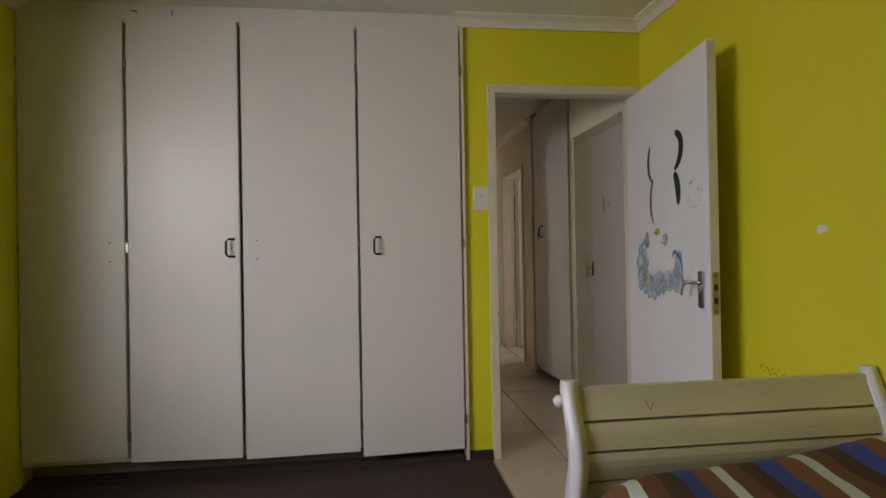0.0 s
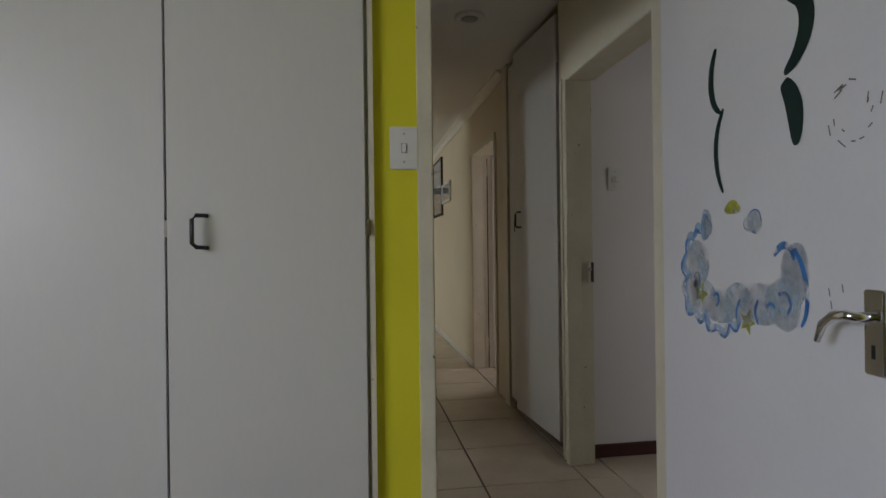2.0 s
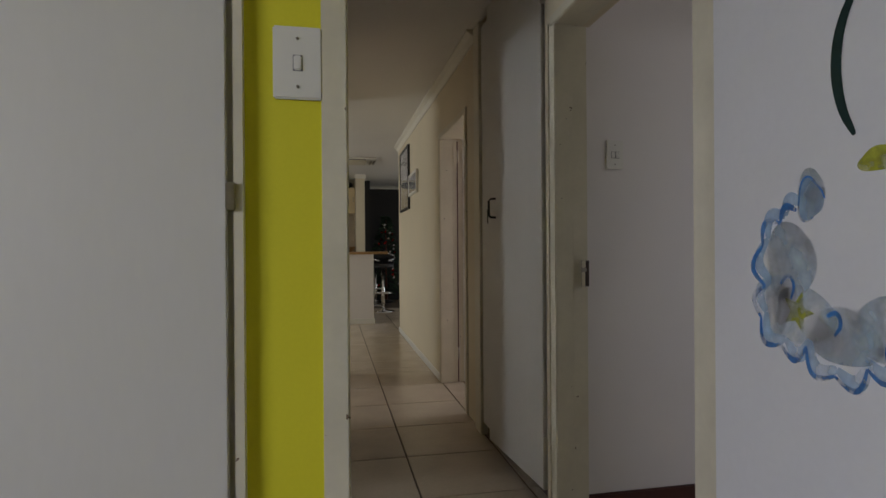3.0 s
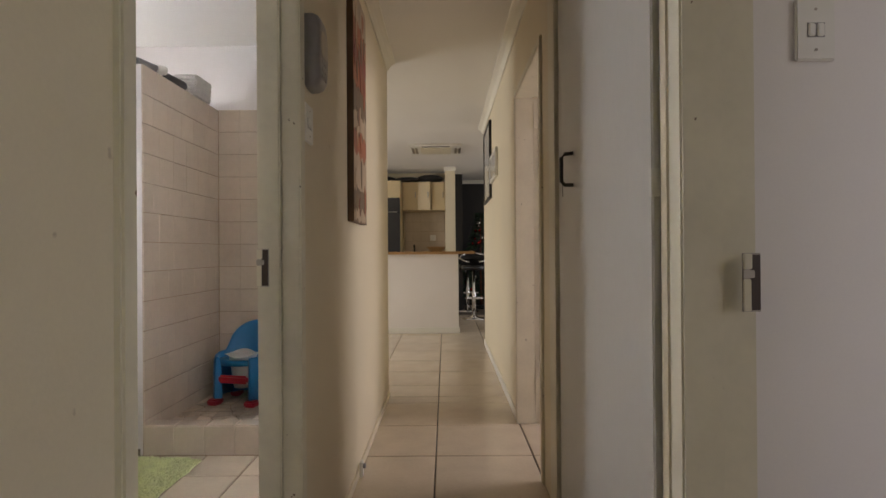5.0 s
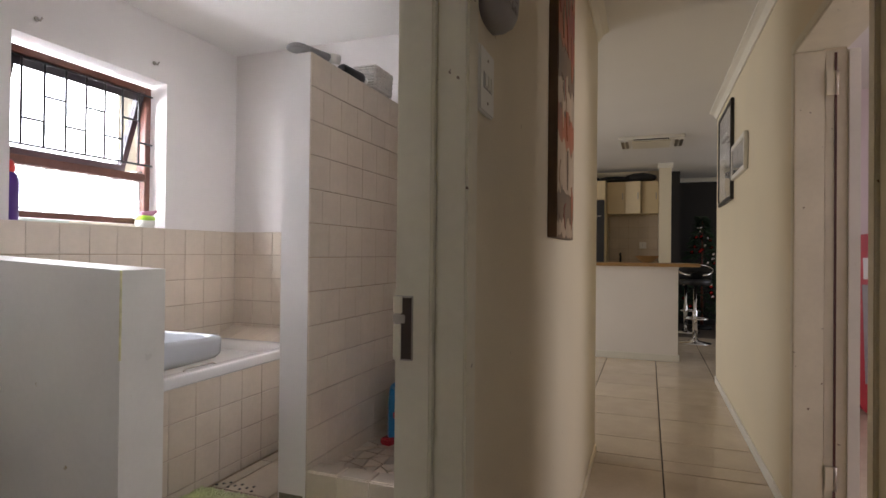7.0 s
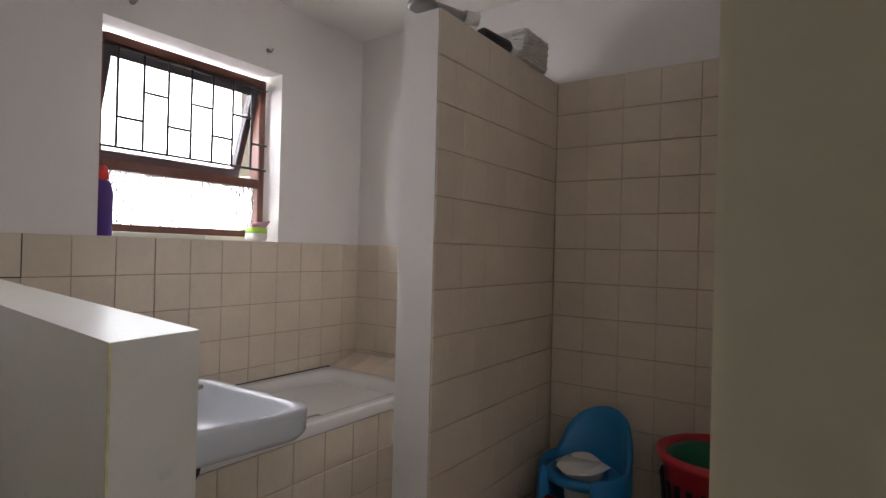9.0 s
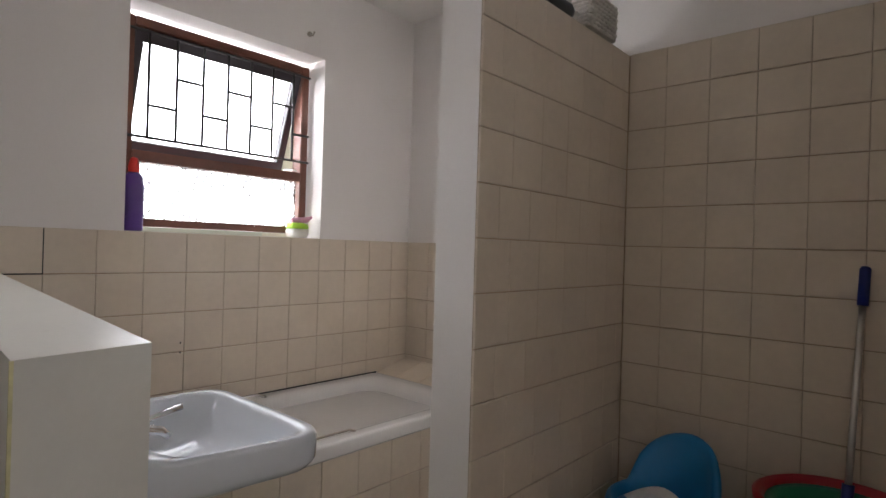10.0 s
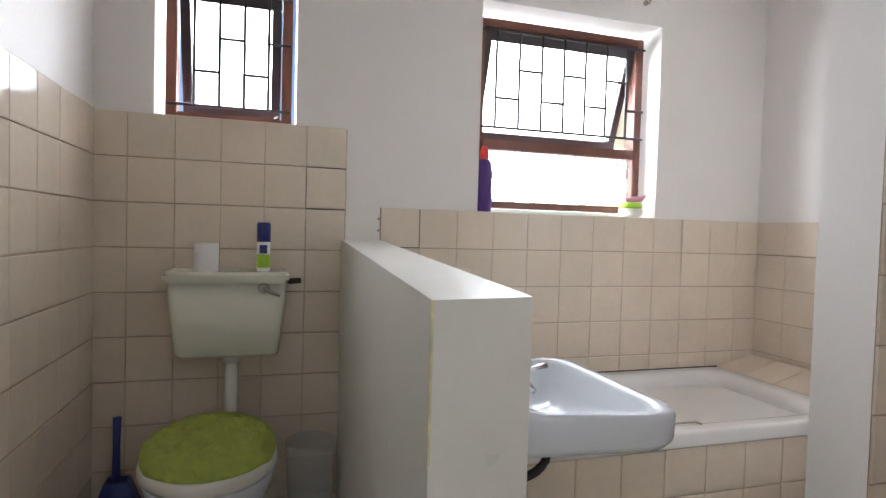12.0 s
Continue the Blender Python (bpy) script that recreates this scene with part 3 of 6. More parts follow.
# hinge x, free x, bottom, opening in degrees, handle or old screw holes
for hx, fx, z0, swing, kind in ((-1.404, -0.907, 0.138, 0.6, "holes"), (-0.890, -0.338, 0.110, 3.0, "bow"), (0.260, -0.326, 0.096, 1.4, "holes"), (0.820, 0.273, 0.078, 3.2, "bow")):
    sgn = 1 if fx > hx else -1
    w = abs(fx - hx)
    d = part("door", box(0, sgn * w, -0.018, 0.0, 0, 2.360 - z0, bevel=0.0025), CUPBOARD, wardrobe, "tall plain cream painted door")
    d.matrix_basis = pose(hx, 5.016, z0, 0, 0, -sgn * swing)
    if kind == "bow":
        u = sgn * (w - 0.065) + 0.006
        bow_handle(d, u, 1.145 - z0, 1.235 - z0, -0.018, -0.032)
    else:
        for hz in (1.13, 1.225):
            part("screw_hole", tube([(sgn * (w - 0.07), -0.0188, hz - z0), (sgn * (w - 0.07), -0.015, hz - z0)], 0.004, seg=8), BLACK, d)
    for hz in (0.24, 1.20, 2.14):
        part("hinge", box(-sgn * 0.014, sgn * 0.002, -0.021, -0.004, hz - 0.024 - z0, hz + 0.024 - z0, bevel=0.002), DULL_METAL, d, "small worn steel hinge")
part("edge_trim", box(0.8305, 0.8465, 5.006, 5.03, 0.0, 2.385), FRAME_PAINT, wardrobe, "cream painted cover strip beside the last door")
part("nail", tube([(-0.86, 4.995, 2.405), (-0.83, 4.99, 2.40)], 0.003, seg=6), BLACK, wardrobe)
part("nail", tube([(-0.66, 4.99, 2.41), (-0.66, 4.99, 2.385)], 0.003, seg=6), BLACK, wardrobe)


def wavy(cx, cz, rx, rz, lobes, depth, n=72, a0=0.0, a1=2 * math.pi):
    """Points of a lobed, cloud-like ring or arc."""
    out = []
    for k in range(n + 1):
        a = a0 + (a1 - a0) * k / n
        f = 1 + depth * abs(math.sin(lobes * a / 2))
        out.append((cx + rx * f * math.cos(a), cz + rz * f * math.sin(a)))
    return out


def stroke(points, widths, place, thick=0.0012, bm=None):
    """A painted line of changing width as a thin ribbon."""
    for _ in range(2 if len(points) > 2 else 0):
        mids = [p for a, b in zip(points, points[1:]) for p in ((0.75 * a[0] + 0.25 * b[0], 0.75 * a[1] + 0.25 * b[1]), (0.25 * a[0] + 0.75 * b[0], 0.25 * a[1] + 0.75 * b[1]))]
        points = [points[0]] + mids + [points[-1]]
    bm = bm or bmesh.new()
    n = len(points)
    left, right = [], []
    for i, p in enumerate(points):
        q0, q1 = Vector(points[max(i - 1, 0)]), Vector(points[min(i + 1, n - 1)])
        d = (q1 - q0).normalized()
        s = Vector((-d.y, d.x))
        w = widths(i / (n - 1)) / 2
        left.append(bm.verts.new(place(*(Vector(p) + s * w), thick)))
        right.append(bm.verts.new(place(*(Vector(p) - s * w), thick)))
    for i in range(n - 1):
        bm.faces.new((left[i], left[i + 1], right[i + 1], right[i]))
    return bm


door = thing("bedroom_door", (1.806, 5.056, 0), "white painted flush door standing open with a faded cloud mural", "door", turn=-95.7)
leaf = part("leaf", box(0, 0.926, 0, 0.041, 0.008, 2.006, bevel=0.002), DOOR_PAINT, door)
part("edge_strip", box(0.9262, 0.9275, 0.003, 0.038, 0.02, 2.000), FRAME_PAINT, leaf, "cream painted closing edge")


def on_leaf(u, v, w):
    return (u + 0.040, -w, v)


def ellipse(cu, cv, ru, rv, n=28, wob=0.0, turn=0.0):
    """Points of an uneven painted oval."""
    out = []
    for k in range(n):
        a = 2 * math.pi * k / n
        f = 1 + wob * math.sin(3 * a + 9 * cu)
        p, q = ru * f * math.cos(a), rv * f * math.sin(a)
        out.append((cu + p * math.cos(turn) - q * math.sin(turn), cv + p * math.sin(turn) + q * math.cos(turn)))
    return out


# the cloud: a thin pale wash with scalloped blue rims, inner curls and two stars
rng = random.Random(31)
for cu, cv, ru, rv in ((0.185, 1.08, 0.060, 0.070), (0.150, 1.00, 0.034, 0.060), (0.215, 0.990, 0.070, 0.050), (0.300, 0.965, 0.070, 0.045), (0.385, 0.985, 0.070, 0.050), (0.470, 0.990, 0.080, 0.050), (0.560, 1.000, 0.062, 0.060), (0.600, 1.070, 0.044, 0.070), (0.235, 1.195, 0.030, 0.042)):
    part("painted_wash", slab(ellipse(cu, cv, ru, rv, 30, 0.06), 0.0006 + 0.0002 * rng.random(), on_leaf), PAINT_WASH, leaf, "pale blue painted cloud wash")
SCALLOPS = [(0.205, 1.155, 0.165, 1.135), (0.165, 1.135, 0.118, 1.095), (0.118, 1.095, 0.125, 1.020), (0.125, 1.020, 0.112, 0.960), (0.112, 0.960, 0.165, 0.918), (0.165, 0.918, 0.225, 0.925), (0.225, 0.925, 0.285, 0.888), (0.285, 0.888, 0.345, 0.912), (0.345, 0.912, 0.395, 0.925)]
for k, (u0, v0, u1, v1) in enumerate(SCALLOPS):
    v0, v1 = v0 + 0.014, v1 + 0.014
    du, dv = u1 - u0, v1 - v0
    bow = [(u0 + du * s + dv * 0.45 * math.sin(math.pi * s), v0 + dv * s - du * 0.45 * math.sin(math.pi * s)) for s in (0, 0.2, 0.4, 0.6, 0.8, 1)]
    part("painted_rim", stroke(bow, lambda s, k=k: 0.004 + (0.010 - 0.0007 * k) * math.sin(math.pi * s), on_leaf, 0.0012), PAINT_BLUE, leaf, "blue painted cloud rim")
    inner = [(p + 0.012 * (0.36 - p) / 0.2, q + 0.012) for p, q in bow]
    part("painted_shade", stroke(inner, lambda s: 0.026 * math.sin(math.pi * (0.1 + 0.8 * s)), on_leaf, 0.0009), PAINT_PALE, leaf, "soft blue shading inside the rim")
for line, wid in ((((0.530, 1.110), (0.560, 1.135), (0.590, 1.128), (0.600, 1.100)), 0.016), (((0.600, 1.125), (0.625, 1.090), (0.640, 1.040), (0.638, 0.985), (0.620, 0.955)), 0.012), (((0.470, 1.000), (0.455, 0.970), (0.470, 0.940)), 0.008), (((0.500, 0.985), (0.520, 1.000), (0.535, 0.985)), 0.006), (((0.545, 1.020), (0.575, 1.025), (0.590, 1.000), (0.575, 0.975)), 0.009), (((0.165, 1.040), (0.185, 1.062), (0.200, 1.040), (0.190, 1.015)), 0.005), (((0.270, 0.995), (0.290, 1.005), (0.300, 0.985), (0.285, 0.965)), 0.006), (((0.395, 0.995), (0.375, 0.960), (0.385, 0.925)), 0.006)):
    part("painted_curl", stroke(list(line), lambda s, w=wid: 0.002 + w * math.sin(math.pi * min(1, 0.2 + 0.7 * s)), on_leaf, 0.0013), PAINT_BLUE, leaf, "blue painted curl")
for su, sv, sr in ((0.206, 0.995, 0.036), (0.425, 0.940, 0.032)):
    pts = [(su + sr * (1 if k % 2 == 0 else 0.45) * math.sin(math.pi * k / 5 + 0.3), sv + sr * (1 if k % 2 == 0 else 0.45) * math.cos(math.pi * k / 5 + 0.3)) for k in range(10)]
    part("painted_star", slab(pts, 0.0018, on_leaf), PAINT_YELLOW, leaf, "small yellow painted star")
part("painted_patch", slab(ellipse(0.365, 1.232, 0.034, 0.018, 30, 0.12), 0.001, on_leaf), PAINT_YELLOW, leaf, "faded yellow patch")
part("painted_patch", slab(ellipse(0.235, 1.185, 0.026, 0.034, 24, 0.14), 0.0011, on_leaf), PAINT_PALE, leaf, "faded blue patch")
part("painted_patch", slab(ellipse(0.455, 1.190, 0.034, 0.026, 24, 0.12), 0.0008, on_leaf), PAINT_WASH, leaf, "faint blue patch")
for cu, cv, ru, rv in ((0.235, 1.185, 0.028, 0.036), (0.455, 1.190, 0.036, 0.028)):
    part("painted_outline", stroke(ellipse(cu, cv, ru, rv, 20, 0.14)[:17], lambda s: 0.0035, on_leaf, 0.0013), PAINT_BLUE, leaf, "thin blue painted outline")
# old dark strokes above the cloud
for line, wid in ((((0.296, 1.672), (0.272, 1.625), (0.268, 1.565), (0.285, 1.515), (0.318, 1.490)), 0.024), (((0.588, 1.690), (0.640, 1.660), (0.650, 1.600), (0.620, 1.545), (0.575, 1.515)), 0.044), (((0.330, 1.500), (0.298, 1.450), (0.288, 1.385), (0.300, 1.320), (0.325, 1.275)), 0.018), (((0.572, 1.500), (0.602, 1.455), (0.612, 1.400), (0.610, 1.350)), 0.050)):
    part("painted_stroke", stroke(list(line), lambda s, w=wid: 0.003 + w * math.sin(math.pi * min(1, 0.12 + s * 0.84)), on_leaf, 0.0014), PAINT_DARK, leaf, "dark green painted stroke")
for k in range(16):
    a = rng.uniform(0, 6.28)
    f = rng.uniform(0.55, 1.05)
    cu, cv = 0.765 + 0.062 * f * math.cos(a), 1.395 + 0.075 * f * math.sin(a)
    ln = rng.uniform(0.008, 0.026)
    part("scuff", stroke([(cu, cv), (cu + ln * math.cos(a + 1.5), cv + ln * math.sin(a + 1.5))], lambda s: 0.003, on_leaf, 0.001), PAINT_GREY, leaf)
for cu, cv in ((0.700, 1.045), (0.705, 1.020), (0.735, 1.055)):
    part("scuff", stroke([(cu, cv), (cu + 0.003, cv - 0.016)], lambda s: 0.003, on_leaf, 0.001), PAINT_GREY, leaf)

plate = part("lock_plate", box(0.834, 0.880, -0.009, 0.0, 0.895, 1.050, bevel=0.003), CHROME, leaf, "chrome lever lock plate")
part("lever", tube([(0.860, -0.008, 1.002), (0.860, -0.045, 1.002), (0.846, -0.052, 1.004), (0.816, -0.052, 1.000), (0.786, -0.050, 0.980), (0.768, -0.048, 0.945)], [0.010, 0.009, 0.010, 0.0095, 0.0085, 0.006]), CHROME, plate, "curved chrome lever")
part("keyhole", box(0.853, 0.860, -0.0100, -0.0085, 0.925, 0.950), BLACK, plate)
edge_plate = part("latch_plate", box(0.9275, 0.9295, 0.009, 0.033, 0.872, 1.048), DULL_METAL, leaf, "brass latch plate in the closing edge")
for lz in (0.985, 0.930):
    part("latch", box(0.9295, 0.9325, 0.014, 0.028, lz - 0.013, lz + 0.013), BLACK, edge_plate)
for lz in (0.886, 1.034):
    part("screw", tube([(0.9295, 0.021, lz), (0.9315, 0.021, lz)], 0.004, seg=8), BLACK, edge_plate)
part("lever", tube([(0.860, 0.041, 1.000), (0.860, 0.085, 1.000), (0.78, 0.092, 0.996), (0.750, 0.090, 0.985)], 0.008), CHROME, leaf)


def plate_switch(name, centre, out, w, h, label, rockers=1, screws=True):
    """A wall plate that looks along out: '-y' or '+x' and so on."""
    cx, cy, cz = centre
    turn = {"-y": 0.0, "+x": 90.0, "+y": 180.0, "-x": -90.0}[out]
    s = thing(name, centre, label, "light switch", turn=turn)
    part("cover", box(-w / 2, w / 2, -0.010, 0.0, -h / 2, h / 2, bevel=0.003), PLASTIC_WHITE, s)
    for k in range(rockers):
        u = (k - (rockers - 1) / 2) * 0.018
        part("rocker", box(u - 0.007, u + 0.007, -0.014, -0.009, -0.014, 0.012, bevel=0.002), PLASTIC_WHITE, s)
        part("rocker_gap", box(u - 0.0085, u + 0.0085, -0.0106, -0.0095, -0.0155, 0.0135), GREY_PLASTIC, s)
    if screws:
        for sz in (0.33 * h, -0.33 * h):
            part("screw", tube([(0.0, -0.0115, sz), (0.0, -0.009, sz)], 0.003, seg=8), DULL_METAL, s)
    return s


plate_switch("light_switch", (0.939, 5.03, 1.442), "-y", 0.086, 0.130, "white plastic light switch on the yellow wall")
plate_switch("light_switch", (2.172, 6.16, 1.497), "-y", 0.078, 0.122, "white plastic double light switch on the white wall", 2)

patch = tagged(made("wall_patch", slab(wavy(3.745, 1.205, 0.020, 0.013, 3, 0.35, 24)[:-1], 0.001, lambda u, v, w: (1.8795 - w, u, v)), PLASTIC_WHITE), "small white chip in the yellow paint", "paint chip")
bmk = bmesh.new()
for k in range(16):
    cy, cz = 4.07 - 0.011 * k, 0.672 - 0.0012 * k + 0.012 * math.sin(k * 2.3)
    stroke([(cy, cz), (cy - 0.008, cz - 0.006 + 0.004 * math.sin(k))], lambda s: 0.004, lambda u, v, w: (1.8795 - w, u, v), 0.001, bmk)
tagged(made("wall_scribble", bmk, SCRIBBLE), "brown pencil scribble on the yellow wall", "scribble")

# the bed: a sleigh footboard of planks between two curved posts
bed = thing("bed", (0.03, 0, 0), "cream painted wooden bed with a curved plank footboard", "bed")
CURVE = [(3.600, 0.0), (3.585, 0.14), (3.555, 0.28), (3.515, 0.42), (3.480, 0.56), (3.498, 0.64), (3.530, 0.705), (3.545, 0.748), (3.548, 0.776)]


def bed_post(x0, x1):
    rings = []
    for i, (y, z) in enumerate(CURVE):
        hw = (0.042, 0.041, 0.039, 0.034, 0.028)[i] if i < 5 else 0.027 - 0.004 * (i - 4) / 4
        if i == len(CURVE) - 1:
            hw = 0.015
        rings.append([(x0, y - hw, z), (x0, y + hw, z), (x1, y + hw, z), (x1, y - hw, z)])
    bm = loft(rings)
    bmesh.ops.bevel(bm, geom=[e for e in bm.edges if abs(e.verts[0].co.z - e.verts[1].co.z) > 0.02], offset=0.005, segments=2, affect='EDGES')
    return bm


for px0, px1, kx in ((0.842, 0.884, 0.836), (1.800, 1.842, None)):
    post = part("post", bed_post(px0, px1), BED_WHITE, bed, "white painted curved bed post")
    if kx:
        part("knob", lathe([(0.002, -0.018), (0.012, -0.014), (0.018, -0.004), (0.018, 0.005), (0.011, 0.015), (0.002, 0.018)], (kx, 3.552, 0.716), seg=16), BED_WHITE, post, "round white knob")


def at_height(z):
    for (ya, za), (yb, zb) in zip(CURVE, CURVE[1:]):
        if za <= z <= zb:
            return ya + (yb - ya) * (z - za) / (zb - za)
    return CURVE[-1][0]


for z0, z1 in ((0.24, 0.393), (0.401, 0.503), (0.511, 0.586), (0.594, 0.663), (0.671, 0.755)):
    rows = [z0 + (z1 - z0) * k / 4 for k in range(5)]
    ring = [(at_height(z) - 0.011, z) for z in rows] + [(at_height(z) + 0.011, z) for z in rows[::-1]]
    bm = loft([[(0.884, y, z) for y, z in ring], [(1.800, y, z) for y, z in ring]])
    for f in bm.faces:
        f.smooth = False
    part("plank", bm, BED_PAINT, bed, "cream painted footboard plank")
# unseen board, added so no light leaks between the planks
rows = [0.25 + 0.49 * k / 16 for k in range(17)]
ring = [(at_height(z) + 0.012, z) for z in rows] + [(at_height(z) + 0.017, z) for z in rows[::-1]]
part("light_block_board", loft([[(0.884, y, z) for y, z in ring], [(1.800, y, z) for y, z in ring]]), BED_PAINT, bed, "thin added board that blocks light through the plank gaps")
part("side_rail", box(0.850, 0.878, 1.52, 3.45, 0.22, 0.36, bevel=0.004), BED_PAINT, bed)
part("side_rail", box(1.806, 1.834, 1.52, 3.45, 0.22, 0.36, bevel=0.004), BED_PAINT, bed)
part("headboard", box(0.85, 1.84, 1.47, 1.51, 0.0, 0.95, bevel=0.006), BED_PAINT, bed)
part("scratch", stroke([(1.082, 0.716), (1.090, 0.684), (1.104, 0.708)], lambda s: 0.002, lambda u, v, w: (u, at_height(v) - 0.0125, v)), SCRIBBLE, bed)
mattress = tagged(made("mattress", box(0.915, 1.828, 1.53, 3.43, 0.33, 0.50, bevel=0.03), FABRIC), "plain mattress under the striped duvet", "mattress")


def duvet():
    bm = bmesh.new()
    nx, ny = 44, 60
    top = {}
    for i in range(nx + 1):
        for j in range(ny + 1):
            u, v = i / nx, j / ny
            x = 0.893 + 0.965 * u
            y = 1.56 + 1.865 * v
            edge = min(1.0, u / 0.20)
            z = 0.520 + 0.090 * math.sin(edge * math.pi / 2) + 0.012 * math.sin(5 * u + 4 * v) * edge
            z += 0.030 * noise.noise(Vector((x * 3.2, y * 2.4, 1.7))) + 0.010 * noise.noise(Vector((x * 11, y * 8, 4.0)))
            if u < 0.04:
                z -= 0.10 * (0.04 - u) / 0.04
            z -= 0.05 * max(0, (v - 0.93) / 0.07) ** 2
            top[i, j] = bm.verts.new((x, y, z))
    for i in range(nx):
        for j in range(ny):
            f = bm.faces.new((top[i, j], top[i + 1, j], top[i + 1, j + 1], top[i, j + 1]))
            f.smooth = True
    rim = [top[i, 0] for i in range(nx + 1)] + [top[nx, j] for j in range(1, ny + 1)] + [top[i, ny] for i in range(nx - 1, -1, -1)] + [top[0, j] for j in range(ny - 1, 0, -1)]
    low = [bm.verts.new((v.co.x, v.co.y, 0.42)) for v in rim]
    for k in range(len(rim)):
        bm.faces.new((rim[k], rim[(k + 1) % len(rim)], low[(k + 1) % len(rim)], low[k]))
    bm.faces.new(low)
    return bm


tagged(made("duvet", duvet(), DUVET), "brown duvet with blue and cream stripes on the bed", "duvet")

# ---- the passage's things ----
cup = thing("hall_cupboard", (0, 0, 0), "cream painted built-in passage cupboard with two tall doors", "cupboard")
part("post", box(1.856, 1.90, 7.172, 7.30, 0, H - 0.002, bevel=0.004), FRAME_PAINT, cup, "cream painted edge post")
part("post", box(1.885, 1.925, 6.135, 6.212, 0, H - 0.002, bevel=0.004), FRAME_PAINT, cup)
part("plinth", box(1.93, 1.95, 6.19, 7.172, 0, 0.07), DARK_SKIRT, cup, "dark recessed plinth")
part("back_panel", box(2.04, 2.055, 6.19, 7.30, 0, H), CUPBOARD, cup)
part("shelf", box(1.91, 2.04, 6.19, 7.30, 1.2, 1.22), CUPBOARD, cup)
d1 = part("door", box(-0.020, 0.0, 0.0, 0.660, 0, 2.335, bevel=0.003), CUPBOARD, cup, "tall cream door standing slightly ajar")
d1.matrix_basis = pose(1.893, 6.227, 0.075, 0, 0, 4.2)
bow_handle(d1, -0.020, 1.190, 1.288, 0.556, -0.034, along="x")
for hz in (0.2, 1.13, 2.1):
    part("hinge", box(-0.026, -0.004, -0.012, 0.003, hz - 0.03, hz + 0.03, bevel=0.002), PLASTIC_WHITE, d1, "small painted hinge")
d2 = part("door", box(-0.020, 0.0, -0.272, 0.0, 0, 2.335, bevel=0.003), CUPBOARD, cup, "tall cream door")
d2.matrix_basis = pose(1.890, 7.168, 0.075, 0, 0, 1.0)
bow_handle(d2, -0.020, 1.160, 1.255, -0.232, -0.034, along="x")

art = thing("tall_painting", (0, 0, 0), "tall narrow canvas painting in orange and brown tones", "painting")
part("canvas", box(1.015, 1.043, 7.44, 7.82, 1.195, 2.23, bevel=0.002), BROWN_ART, art)
rng = random.Random(14)
BANDS = [(1.197, 1.255, CREAM_ART), (1.255, 1.345, BROWN_ART), (1.345, 1.50, CREAM_ART), (1.50, 1.60, ORANGE_ART), (1.60, 1.70, CREAM_ART), (1.70, 1.80, BROWN_ART), (1.80, 1.91, ORANGE_ART), (1.91, 2.00, RED_ART), (2.00, 2.10, ORANGE_ART), (2.10, 2.228, CREAM_ART)]
for az0, az1, am in BANDS:
    low = [(7.442 + 0.376 * k / 12, max(1.197, az0 + rng.uniform(-0.022, 0.022))) for k in range(13)]
    high = [(7.442 + 0.376 * k / 12, min(2.228, az1 + rng.uniform(-0.022, 0.022))) for k in range(12, -1, -1)]
    part("painted_area", slab(low + high, 0.0006 + 0.0001 * rng.randrange(6), lambda u, v, w: (1.0432 + w, u, v)), am, art)
for k in range(22):
    cu, cv = rng.uniform(7.47, 7.79), rng.uniform(1.26, 2.16)
    am = (BROWN_ART, ORANGE_ART, RED_ART, CREAM_ART)[rng.randrange(4)]
    part("brush_patch", slab(ellipse(cu, cv, rng.uniform(0.012, 0.03), rng.uniform(0.03, 0.07), 14, 0.25), 0.0014 + 0.00005 * k, lambda u, v, w: (1.0432 + w, u, v)), am, art)

meter = thing("alarm_keypad", (0, 0, 0), "grey plastic wall intercom unit with rounded corners", "intercom")
SHELL = [(0.078 * math.copysign(abs(math.cos(a)) ** 0.55, math.cos(a)), 0.115 * math.copysign(abs(math.sin(a)) ** 0.7, math.sin(a))) for a in [2 * math.pi * k / 40 for k in range(40)]]
part("case", loft([[(1.015 + w, 6.77 + f * u, 1.678 + f * v) for u, v in SHELL] for w, f in ((0.0, 1.0), (0.020, 1.0), (0.036, 0.95), (0.045, 0.84), (0.048, 0.70))]), GREY_PLASTIC, meter, "rounded grey case")
part("front_panel", slab([(6.77 + 0.045 * u / 0.078, 1.70 + 0.040 * v / 0.115) for u, v in SHELL], 0.002, lambda u, v, w: (1.0625 + w, u, v)), DULL_METAL, meter, "dull display window")
for kz in (1.600, 1.622, 1.644):
    for ky in (6.745, 6.77, 6.795):
        part("button", box(1.0625, 1.065, ky - 0.008, ky + 0.008, kz - 0.007, kz + 0.007, bevel=0.0012), GREY_PLASTIC, meter)
plate_switch("light_switch", (1.015, 6.738, 1.453), "+x", 0.090, 0.116, "white plastic triple light switch beside the bathroom door", 3)
stop = thing("door_stop", (0, 0, 0), "small white plastic door stop by the skirting", "door stop")
part("body", box(1.024, 1.040, 7.66, 7.70, 0.0, 0.075, bevel=0.005), PLASTIC_WHITE, stop)
part("bumper", tube([(1.040, 7.68, 0.05), (1.052, 7.68, 0.05)], 0.012), GREY_PLASTIC, stop)


